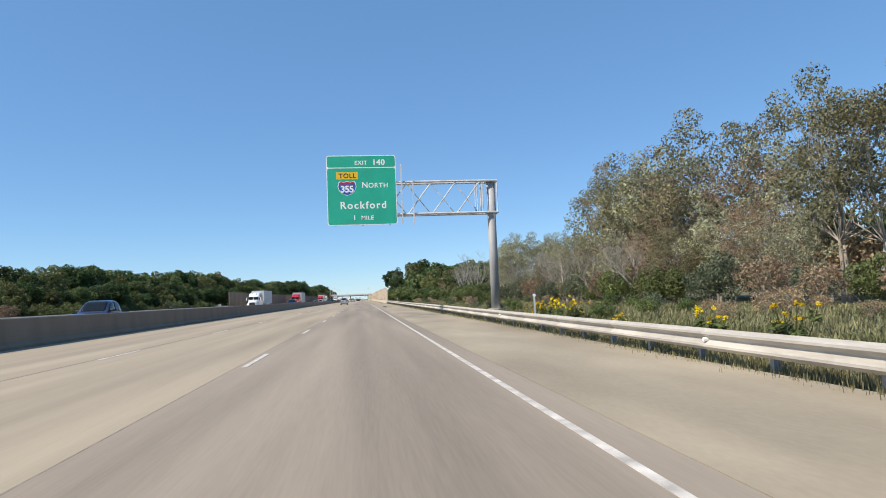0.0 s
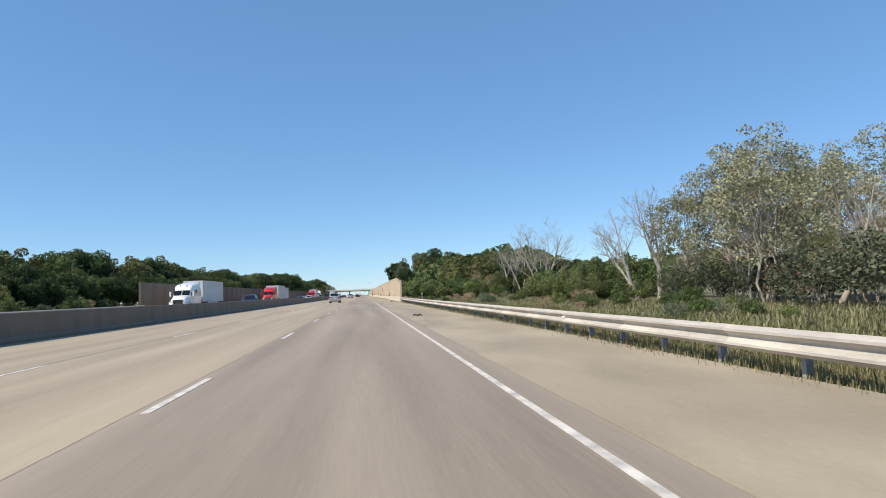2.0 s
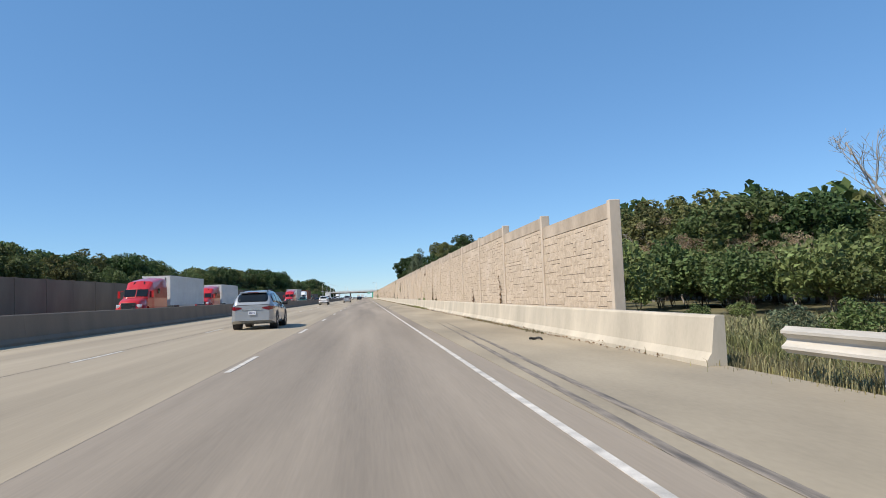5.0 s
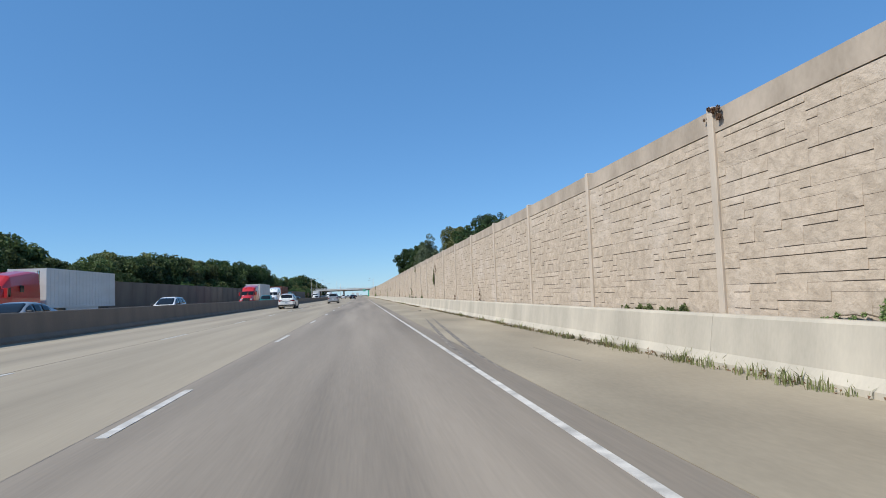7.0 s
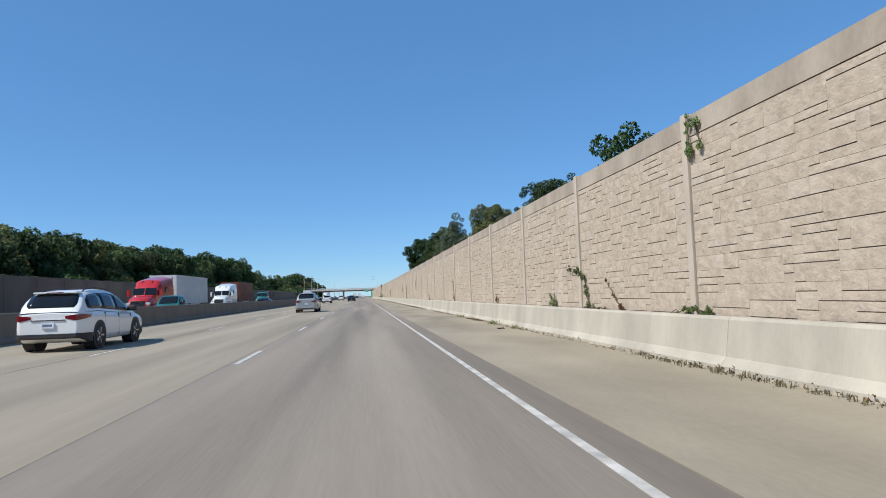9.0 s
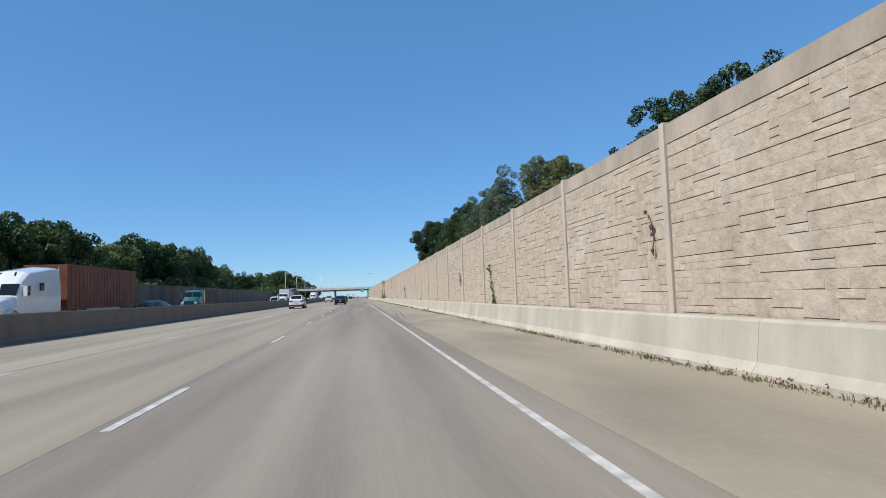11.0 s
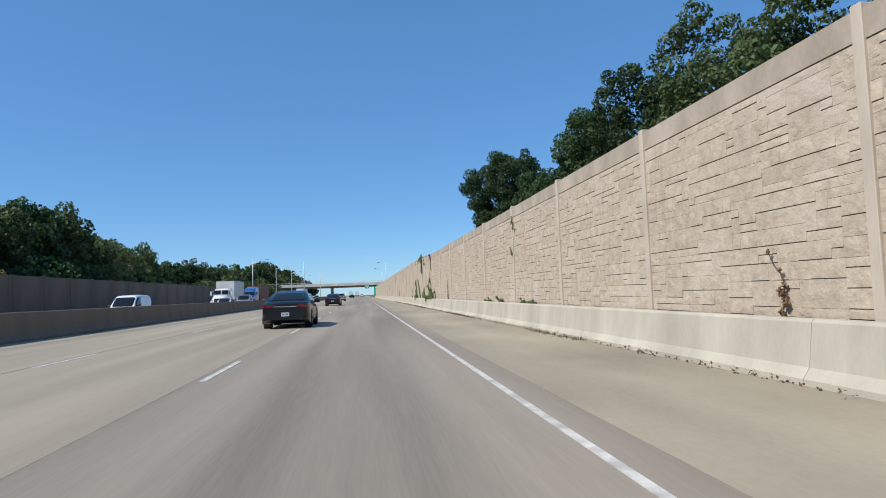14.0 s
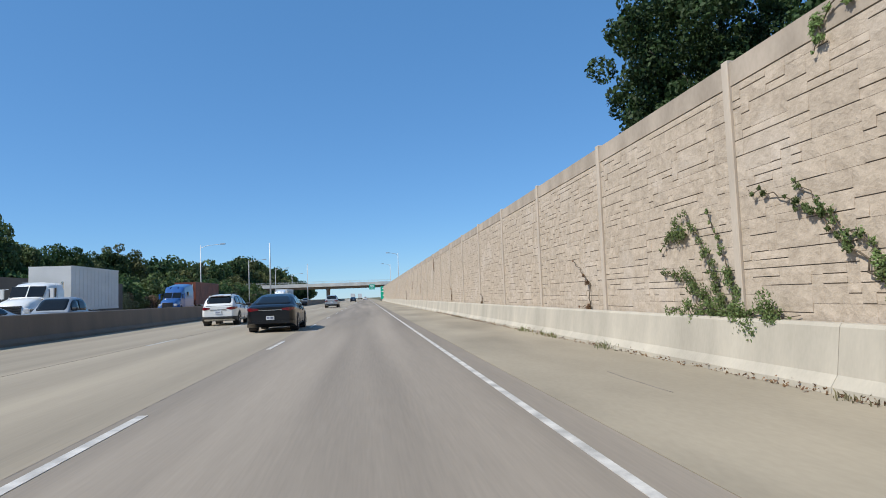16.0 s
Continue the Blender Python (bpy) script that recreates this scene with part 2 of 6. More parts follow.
# ---- ground and road ----
Y0, Y1 = -60.0, 1500.0
XE, LANE_W = 1.73, 4.19
X1, X2, X3 = XE - LANE_W, XE - 2 * LANE_W, XE - 3 * LANE_W     # lane lines to the left
bm = bmesh.new()
box(bm, -2500, 2500, -600, 4500, -1.5, -0.12)
solid("ground", bm, SOIL, "dry green grassland beside the motorway", "ground")


def strip(name, x0, x1, mat, label, category="road", ya=Y0, yb=Y1, z=0.0):
    bm = bmesh.new()
    box(bm, x0, x1, ya, yb, -0.3, z)
    return solid(name, bm, mat, label, category)


road = strip("road", X1 - 0.148, XE + 0.45, LANE, "worn grey concrete lane of the motorway with a white edge line")
tan_road = strip("road", X3 - 0.02, X1 - 0.172, LANE_TAN, "worn tan concrete motorway lanes beside the median")
strip("pavement", XE + 0.47, 5.4, SHOULDER, "pale concrete hard shoulder with stains and seams", "shoulder", z=-0.004)
strip("pavement", -12.6, X3 - 0.04, SHOULDER, "narrow pale concrete shoulder along the median", "shoulder", z=-0.004)
strip("road", -26.6, -12.7, LANE2, "concrete carriageway of the oncoming traffic", z=-0.03)
bm = bmesh.new()
box(bm, X1 - 0.172, X1 - 0.148, Y0, 700, -0.2, -0.001)
part("seam", bm, JOINT, road, "dark sealed seam between slabs")
bm = bmesh.new()
box(bm, X2 - 0.126, X2 - 0.114, Y0, 700, 0.0, 0.004)
part("seam", bm, JOINT, tan_road)
bm = bmesh.new()
box(bm, XE - 0.045, XE + 0.045, Y0, 900, 0.0, 0.006)
part("edge_line", bm, PAINT, road, "solid white edge line")
rng = random.Random(12)
for k in range(12):
    bm = bmesh.new()
    y, x = -4 + 40.5 * k + rng.uniform(0, 5), rng.choice((2.7, 2.85, 2.75, 3.6))
    pts = []
    for _ in range(rng.randint(6, 14)):
        pts.append((x, y))
        x, y = x + rng.gauss(0, 0.016), y + rng.uniform(0.25, 0.6)
    rings = [[bm.verts.new((px_ + dx, py_, z)) for dx, z in ((-0.009, -0.003), (-0.004, 0.002), (0.004, 0.002), (0.009, -0.003))] for px_, py_ in pts]
    for a, b in zip(rings, rings[1:]):
        for i in range(3):
            bm.faces.new((a[i], a[i + 1], b[i + 1], b[i]))
    part("crack", bm, JOINT, road)
bm = bmesh.new()
box(bm, -0.055, 0.055, -1.52, 1.52, 0.0, 0.006)
dash = mesh_of(bm, PAINT)
for x, first in ((X1, 2.25), (X2, 6.0)):
    for k in range(60):
        y = first + 12.19 * (k - 3)
        part("lane_dash", dash, None, road, at=pose(x, y, 0))

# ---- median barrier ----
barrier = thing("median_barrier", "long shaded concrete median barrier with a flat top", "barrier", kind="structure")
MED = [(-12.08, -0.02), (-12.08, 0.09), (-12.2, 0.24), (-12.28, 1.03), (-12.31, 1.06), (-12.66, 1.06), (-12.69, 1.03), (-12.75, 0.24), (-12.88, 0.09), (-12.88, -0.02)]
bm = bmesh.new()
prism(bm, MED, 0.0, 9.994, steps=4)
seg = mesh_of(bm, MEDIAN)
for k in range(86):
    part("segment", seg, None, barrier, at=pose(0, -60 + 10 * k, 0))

# ---- noise walls ----
def ashlar(rng, wide, high, u=0.2, v=0.118):
    """Fill a rectangle with stones of random sizes: (x0, x1, z0, z1)."""
    nx, nz = int(round(wide / u)), int(round(high / v))
    used, out = [[False] * nx for _ in range(nz)], []
    for j in range(nz):
        for i in range(nx):
            if used[j][i]:
                continue
            w, h = rng.choice((1, 1, 2, 2, 3, 3, 4, 5)), rng.choice((1, 1, 2, 2, 2, 3))
            w = min(w, nx - i)
            for k in range(w):
                if used[j][i + k]:
                    w = k
                    break
            h = min(h, nz - j)
            for b in range(h):
                for a in range(w):
                    used[j + b][i + a] = True
            out.append((i * wide / nx, (i + w) * wide / nx, j * high / nz, (j + h) * high / nz))
    return out


def stone_block(bm, y0, y1, z0, z1, proud):
    """One cast stone on the wall's face: its lower edge stands out and throws a shadow, its top runs flush into the next."""
    low, top, m = -proud, -0.002, (y0 + y1) / 2
    cut = min(0.013 if proud > 0.007 else 0.004, 0.2 * (z1 - z0))
    b = [bm.verts.new((0.0, y, z)) for y, z in ((y0, z0 + cut), (y1, z0 + cut), (y1, z1), (y0, z1))]
    f = [bm.verts.new((x, y, z)) for x, y, z in ((low, y0 + 0.003, z0 + cut), (low * 0.8, y1 - 0.003, z0 + cut), (top, y1 - 0.003, z1), (top, y0 + 0.003, z1))]
    c = bm.verts.new((low * 0.65 - 0.003, m + 0.15 * (y1 - y0) * math.sin(37 * y0 + 11 * z0), (z0 + z1) / 2))
    for i in range(4):
        bm.faces.new((f[i], f[(i + 1) % 4], c))
        bm.faces.new((b[i], b[(i + 1) % 4], f[(i + 1) % 4], f[i]))


PITCH, WALL_X, WALL_Z0, WALL_TOP = 5.518, 5.5, 0.2, 4.09
rng = random.Random(4)
CAP = 0.36


def panel_meshes(span, count):
    out = []
    for k in range(count):
        blocks = ashlar(rng, span - 0.17, WALL_TOP - CAP - WALL_Z0)
        bm = bmesh.new()
        for y0, y1, z0, z1 in blocks:
            stone_block(bm, y0, y1, z0, z1, rng.choice((0.003, 0.005, 0.01, 0.011, 0.013)))
        bs, bc = bmesh.new(), bmesh.new()
        box(bs, 0.0, 0.16, 0, span - 0.17, 0.0, WALL_TOP - WALL_Z0 - CAP)
        box(bc, -0.016, 0.19, 0, span - 0.17, WALL_TOP - WALL_Z0 - CAP + 0.012, WALL_TOP - WALL_Z0)
        out.append((mesh_of(bm, STONE), blocks, mesh_of(bs, STONE_BACK), mesh_of(bc, COPING)))
    return out


panels, short, later = panel_meshes(PITCH, 5), panel_meshes(2.75, 1), panel_meshes(5.3, 4)
bm = bmesh.new()
box(bm, -0.05, 0.21, -0.08, 0.08, -0.3, WALL_TOP - WALL_Z0 + 0.05)
rounded(bm, 0.012, 1)
wpost_me = mesh_of(bm, POST_C)


def wall_top(y):
    return table(((-99, 3.78), (152, 3.78), (200, 3.92), (250, 4.06), (350, 4.09), (400, 4.2), (436, 4.26), (437, 4.5), (900, 4.55)), y)


def post_shift(y):
    """The posts do not stand quite evenly."""
    return table(((-99, 0.0), (100, 0.0), (225, -0.1), (300, 0.2), (320, 0.3), (337, 0.5), (348, 0.6), (360, 0.65), (375, 0.55), (387, 0.45), (403, 0.2), (420, 0.1), (436, -0.3), (440, -0.3)), y)


wall_r = thing("wall_right", "tall tan cast-stone noise wall with posts and a smooth coping", "noise wall", kind="structure", at=pose(WALL_X, 0, WALL_Z0))
stops = [149.0 + PITCH * k for k in range(53)]          # posts up to the jog
stops = [y + post_shift(y) for y in stops]
stops += [stops[-1] + 2.75 + 5.3 * k for k in range(46)]
for k, y in enumerate(stops[:-1]):
    span = stops[k + 1] - y
    lift = {0: -0.62, 1: -0.3}.get(k, 0.0) + wall_top(y + 1) - WALL_TOP
    part("wall_post", wpost_me, None, wall_r, at=pose(0, y, lift))
    pan_set = short if span < 3 else panels if k < 53 else later
    me, blocks, slab_me, cap_me = pan_set[(k * 7 + k // 3) % len(pan_set)]
    pan = part("panel", slab_me, None, wall_r, at=pose(0, y + 0.085, lift))
    part("coping", cap_me, None, pan)
    if k in (18, 19, 34, 35):       # stones that the walk passes at close range, one by one
        r2 = random.Random(k)
        for y0, y1, z0, z1 in blocks:
            bm = bmesh.new()
            stone_block(bm, 0, y1 - y0, 0, z1 - z0, r2.choice((0.003, 0.005, 0.01, 0.011, 0.013)))
            part("stone", bm, STONE, pan, at=pose(0, y0, z0))
    else:
        part("stone_facing", me, None, pan)

parapet = thing("parapet", "low cream concrete barrier in front of the noise wall", "barrier", kind="structure")
PAR = [(5.08, -0.02), (5.08, 0.07), (5.17, 0.2), (5.24, 0.72), (5.27, 0.76), (5.41, 0.76), (5.41, -0.02)]
bm = bmesh.new()
prism(bm, PAR, 0, 8.992, steps=3)
seg = mesh_of(bm, BARRIER)
for k in range(57):
    part("segment", seg, None, parapet, at=pose(0, 144.5 + 9 * k, 0))

LWALL_X, LWALL_Y0, LWALL_Y1 = -28.0, 139.0, 514.0
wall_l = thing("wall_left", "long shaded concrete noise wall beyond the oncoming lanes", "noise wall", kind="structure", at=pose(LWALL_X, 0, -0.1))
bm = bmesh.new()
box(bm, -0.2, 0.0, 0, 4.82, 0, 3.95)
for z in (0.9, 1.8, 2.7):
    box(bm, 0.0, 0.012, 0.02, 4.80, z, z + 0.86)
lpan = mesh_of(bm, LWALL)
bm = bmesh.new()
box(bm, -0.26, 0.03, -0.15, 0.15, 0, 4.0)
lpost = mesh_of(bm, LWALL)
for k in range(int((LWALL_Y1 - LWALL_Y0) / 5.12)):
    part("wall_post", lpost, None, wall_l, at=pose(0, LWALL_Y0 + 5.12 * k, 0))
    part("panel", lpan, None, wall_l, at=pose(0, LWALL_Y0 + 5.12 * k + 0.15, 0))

# ---- guard rails ----
def guard_rail(x, ya, yb, label, face=-1, pitch=1.905, sag=((-99, 0.0), (999, 0.0))):
    g = thing("guard_rail", label, "guard rail", kind="structure", at=pose(x, 0, 0))
    prof = [(0.01, 0.33), (0.02, 0.345), (0.06, 0.372), (0.082, 0.385), (0.082, 0.42), (0.06, 0.435), (0.005, 0.48), (0.0, 0.5), (0.005, 0.52), (0.06, 0.565), (0.082, 0.58), (0.082, 0.615), (0.06, 0.628), (0.02, 0.655), (0.01, 0.67)]
    prof = [(face * a, z) for a, z in prof] + [(face * a + 0.006, z) for a, z in prof[::-1]]
    n = int((yb - ya) / (pitch * 2))
    bm = bmesh.new()
    prism(bm, prof, 0, pitch * 2 + 0.05)
    beam = mesh_of(bm, RAIL)
    bm = bmesh.new()
    for x0, x1, w in ((0.17, 0.178, 0.04), (0.178, 0.27, 0.006), (0.27, 0.278, 0.04)):
        box(bm, *sorted((-face * x0, -face * x1)), -w, w, -0.5, 0.62)
    box(bm, *sorted((-face * 0.02, -face * 0.168)), -0.038, 0.038, 0.38, 0.62)
    post_me = mesh_of(bm, POST_S)
    bm = bmesh.new()
    tube(bm, [(face * 0.09, 0, 0.5), (0.0, 0, 0.5)], 0.03, 8)
    stud = mesh_of(bm, SIGN_W)
    for k in range(n):
        y = ya + k * pitch * 2
        low = table(sag, y + pitch)
        slope = math.degrees(math.atan2(table(sag, y + pitch * 2) - table(sag, y), pitch * 2))
        part("beam", beam, None, g, at=pose(-face * 0.003 * (k % 2), y, table(sag, y) + 0.003 * (k % 2), slope, 0, 0))
        for s in (0, 1):
            part("rail_post", post_me, None, g, at=pose(0, y + pitch * s + 0.6, low))
        if k % 4 == 1:
            part("reflector", stud, None, g, "round white reflector", at=pose(0, y, low))
    return g


guard_rail(5.3, -40, 146.0, "weathered galvanised W-beam guard rail on slender steel posts", sag=((-99, -0.12), (18, -0.12), (30, -0.1), (45, -0.07), (75, -0.055), (110, -0.04), (140, 0.0), (999, 0.0)))
gl = guard_rail(-27.4, -60, 139, "galvanised guard rail beyond the oncoming lanes", face=1)
gl.matrix_basis = pose(-27.4, 0, 0.27)

# ---- sign gantry ----
GY = 41.0
gantry = thing("sign_gantry", "galvanised cantilever gantry with a truss arm on one round post", "sign gantry", at=pose(8.53, GY, 0))
bm = bmesh.new()
tube(bm, [(0, 0, -0.1), (0, 0, 4), (0, 0, 8.62)], [0.30, 0.285, 0.26], 20)
part("post", bm, POST_S, gantry, smooth=True)
bm = bmesh.new()
tube(bm, [(0, 0, -0.1), (0, 0, 0.28)], 0.52, 20)
part("base", bm, BARRIER, gantry, "round concrete footing")
ZT, ZB, XL, XR = 8.7, 6.6, -10.3, 0.38
for z in (ZT, ZB):
    for y in (-0.36, 0.36):
        bm = bmesh.new()
        tube(bm, [(XL, y, z), (XR, y, z)], 0.075, 8)
        part("chord", bm, GALV, gantry)


def brace(a, b, r=0.036):
    bm = bmesh.new()
    tube(bm, [a, b], r, 6)
    part("brace", bm, GALV, gantry)


for k in range(6):
    a, b = -0.75 - k * 1.6, -0.75 - (k + 1) * 1.6
    brace((a, -0.36, ZT), (b, -0.36, ZB), 0.042)
    brace((a, 0.36, ZB), (b, 0.36, ZT), 0.03)
for x in (XL, -0.98, -0.62, 0.36):
    for y in (-0.36, 0.36):
        brace((x, y, ZB), (x, y, ZT))
    for z in (ZB, ZT):
        brace((x, -0.36, z), (x, 0.36, z))
for z in (ZT, ZB):
    bm = bmesh.new()
    box(bm, -0.42, 0.42, -0.42, 0.42, z - 0.05, z + 0.05)
    part("clamp", bm, GALV, gantry)
for x in (-5.95, -5.2):
    bm = bmesh.new()
    box(bm, x - 0.04, x + 0.04, -0.52, -0.44, 5.95 if x < -5.5 else 5.9, 9.85 if x < -5.5 else 8.8)
    part("hanger", bm, GALV, gantry)

SX0, SX1, SZ0, SZ1 = -2.18, 2.25, 5.95, 10.46
sign = thing("exit_sign", "large green motorway exit sign with white lettering and border", "road sign", at=pose(0, GY - 0.5, 0))
SW, SH = SX1 - SX0, SZ1 - SZ0


def plate(bm, x0, x1, z0, z1, y0, y1, r):
    pts = []
    for cx, cz, a0 in ((x1 - r, z1 - r, 0), (x0 + r, z1 - r, 90), (x0 + r, z0 + r, 180), (x1 - r, z0 + r, 270)):
        for k in range(6):
            a = radians(a0 + 18 * k)
            pts.append((cx + r * math.cos(a), cz + r * math.sin(a)))
    prism(bm, pts, y0, y1)


bm = bmesh.new()
plate(bm, SX0, SX1, SZ0, SZ1, 0.0, 0.03, 0.16)
part("panel", bm, SIGN_W, sign, "white edged aluminium panel")
bm = bmesh.new()
plate(bm, SX0 + 0.05, SX1 - 0.05, SZ0 + 0.05, SZ0 + SH * 0.815, -0.006, 0.0, 0.13)
part("field", bm, SIGN, sign)
bm = bmesh.new()
plate(bm, SX0 + 0.05, SX1 - 0.05, SZ0 + SH * 0.83, SZ1 - 0.05, -0.006, 0.0, 0.13)
part("exit_field", bm, SIGN, sign)
bm = bmesh.new()
for x in (SX0 + 0.5, SX0 + SW * 0.5, SX1 - 0.5):
    box(bm, x - 0.04, x + 0.04, 0.03, 0.14, SZ0 - 0.05, SZ1 + 0.02)
part("stiffener", bm, GALV, sign)


def word(text, x, z, size, parent, mat=None, y=-0.009, name="lettering", bold=0.007, align="LEFT", spacing=1.13):
    """Raised letters; x, z: the start of the base line."""
    c = bpy.data.curves.new("text", "FONT")
    c.body, c.size, c.extrude, c.offset, c.align_x, c.space_character = text, size, 0.003, bold, align, spacing
    tmp = new("tmp", c)
    me = bpy.data.meshes.new_from_object(tmp.evaluated_get(bpy.context.evaluated_depsgraph_get()))
    bpy.data.objects.remove(tmp)
    me.materials.clear()
    me.materials.append(mat or SIGN_W)
    ob = new(name, me)
    ob.parent, ob.matrix_basis = parent, pose(x, y, z, 90, 0, 0)
    return ob


def sx(f):
    return SX0 + SW * f


def sz(f):
    return SZ1 - SH * f


word("EXIT", sx(0.405), sz(0.135), 0.36, sign)
word("140", sx(0.66), sz(0.14), 0.5, sign, bold=0.016)
bm = bmesh.new()
plate(bm, sx(0.14), sx(0.45), sz(0.345), sz(0.24), -0.012, -0.006, 0.03)
toll = part("toll_plaque", bm, SIGN_Y, sign, "yellow toll plaque")
word("TOLL", sx(0.175), sz(0.325), 0.42, sign, SIGN_K, y=-0.015)
word("N", sx(0.5), sz(0.468), 0.52, sign)
word("ORTH", sx(0.595), sz(0.468), 0.43, sign)
word("Rockford", sx(0.182), sz(0.765), 0.64, sign, bold=0.014, spacing=1.24)
word("1", sx(0.36), sz(0.93), 0.46, sign)
word("MILE", sx(0.48), sz(0.925), 0.36, sign)


def shield(w, h):
    top = [(-0.5, 0.36), (-0.42, 0.5), (-0.2, 0.44), (0, 0.5), (0.2, 0.44), (0.42, 0.5), (0.5, 0.36)]
    side = [(0.53, 0.1), (0.46, -0.15), (0.28, -0.37), (0, -0.5), (-0.28, -0.37), (-0.46, -0.15), (-0.53, 0.1)]
    return [(x * w, z * h) for x, z in top + side]


scx, scz, sw_, sh_ = sx(0.29), sz(0.475), 1.12, 0.94
for k, (f, mat, lbl, yy) in enumerate(((1.0, SIGN_W, "white shield edge", -0.010), (0.93, SIGN_B, "blue route shield", -0.013))):
    bm = bmesh.new()
    prism(bm, [(scx + x, scz + z) for x, z in shield(sw_ * f, sh_ * f)], yy, -0.006)
    part("route_shield", bm, mat, sign, lbl)
bm = bmesh.new()
prism(bm, [(scx + x, scz + z) for x, z in ((-0.47, 0.27), (-0.45, 0.36), (-0.39, 0.42), (-0.2, 0.38), (0, 0.43), (0.2, 0.38), (0.39, 0.42), (0.45, 0.36), (0.47, 0.27))], -0.016, -0.006)
part("shield_band", bm, SIGN_R, sign, "red band of the shield")
word("355", scx, scz - 0.24, 0.58, sign, align="CENTER", y=-0.016, bold=0.02, spacing=0.95)

# ---- overpass ----
OY = 650.0
over = thing("overpass", "pale concrete overpass on piers across the motorway", "bridge", kind="structure", at=pose(0, OY, 0))
bm = bmesh.new()
box(bm, -62, 46, -5, 5, 5.25, 5.6)
part("deck", bm, OVER, over)
for y in (-5.0, 4.75):
    bm = bmesh.new()
    box(bm, -62, 46, y, y + 0.25, 5.6, 6.35)
    part("parapet", bm, OVER, over)
    bm = bmesh.new()
    for x in range(-62, 47, 3):
        box(bm, x - 0.03, x + 0.03, y + 0.1, y + 0.16, 6.35, 7.0)
    box(bm, -62, 46, y + 0.1, y + 0.16, 6.94, 7.0)
    part("railing", bm, GALV, over)
for y in (-3.6, -1.2, 1.2, 3.6):
    bm = bmesh.new()
    box(bm, -62, 46, y - 0.25, y + 0.25, 4.55, 5.25)
    part("girder", bm, MEDIAN, over)
for x in (-12.5, -33.0, 12.0):
    bm = bmesh.new()
    box(bm, x - 0.5, x + 0.5, -4.4, 4.4, 4.15, 4.55)
    for y in (-3.4, 0, 3.4):
        tube(bm, [(x, y, -0.1), (x, y, 4.15)], 0.42, 12)
    part("pier", bm, MEDIAN, over)
for x0, x1, z0 in ((-62, -36, -0.1), (13, 46, -0.1)):
    bm = bmesh.new()
    box(bm, x0, x1, -4.5, 4.5, z0, 4.5)
    part("abutment", bm, MEDIAN, over)
SIG = thing("guide_sign", "small green guide sign hung on the overpass", "road sign", at=pose(2.0, OY - 5.12, 3.9))
bm = bmesh.new()
plate(bm, -0.9, 0.9, -0.1, 1.55, -0.05, 0.05, 0.08)
part("panel", bm, SIGN, SIG)
bm = bmesh.new()
for z, w in ((1.1, 0.6), (0.7, 0.65), (0.25, 0.45)):
    box(bm, -w, w, -0.07, -0.05, z, z + 0.16)
part("writing", bm, SIGN_W, SIG, "white bars of unreadable writing")
SIG = thing("guide_sign", "green guide sign on posts before the overpass", "road sign", at=pose(5.9, 636, -1.0))
bm = bmesh.new()
plate(bm, -1.3, 1.3, 1.6, 5.6, -0.05, 0.05, 0.1)
part("panel", bm, SIGN, SIG)
bm = bmesh.new()
for z, w in ((4.8, 0.8), (3.8, 1.0), (2.6, 0.7)):
    box(bm, -w, w, -0.07, -0.05, z, z + 0.3)
part("writing", bm, SIGN_W, SIG, "white bars of unreadable writing")
for x in (-0.9, 0.9):
    bm = bmesh.new()
    box(bm, x - 0.06, x + 0.06, 0.05, 0.15, -0.1, 5.4)
    part("sign_post", bm, GALV, SIG)


# ---- street lamps ----
def street_lamp(x, y, high, arm, label, base=0.0):
    l = thing("street_lamp", label, "street lamp", group="motorway street lamps", at=pose(x, y, base))
    bm = bmesh.new()
    tube(bm, [(0, 0, -0.1), (0, 0, high * 0.5), (0, 0, high)], [0.11, 0.09, 0.06], 10)
    part("pole", bm, GALV, l, smooth=True)
    if arm:
        bm = bmesh.new()
        tube(bm, [(0, 0, high - 0.5), (arm * 0.35, 0, high - 0.1), (arm, 0, high + 0.1)], [0.045, 0.04, 0.035], 8)
        part("arm", bm, GALV, l)
        bm = bmesh.new()
        s = 1 if arm > 0 else -1
        box(bm, min(arm - 0.1 * s, arm + 0.75 * s), max(arm - 0.1 * s, arm + 0.75 * s), -0.16, 0.16, high + 0.02, high + 0.2)
        rounded(bm, 0.05)
        part("lamp_head", bm, ALU, l)
    else:
        bm = bmesh.new()
        box(bm, -0.09, 0.09, -0.09, 0.09, 1.2, 1.9)
        part("control_box", bm, ALU, l)
    return l


for x, y, hh, arm in ((-27.3, 545, 11, 3.3), (-27.3, 589, 11, 3.3), (-27.3, 633, 11, 3.3), (-27.3, 677, 11, 3.3), (7.4, 578, 11, -2.0), (7.4, 625, 11, -2.0)):
    street_lamp(x, y, hh, arm, "tall galvanised street lamp with one curved arm")
street_lamp(-12.48, 521, 7.9, 0, "slender galvanised pole on the median barrier", base=1.05)
street_lamp(-12.48, 575, 7.9, 0, "slender galvanised pole on the median barrier", base=1.05)

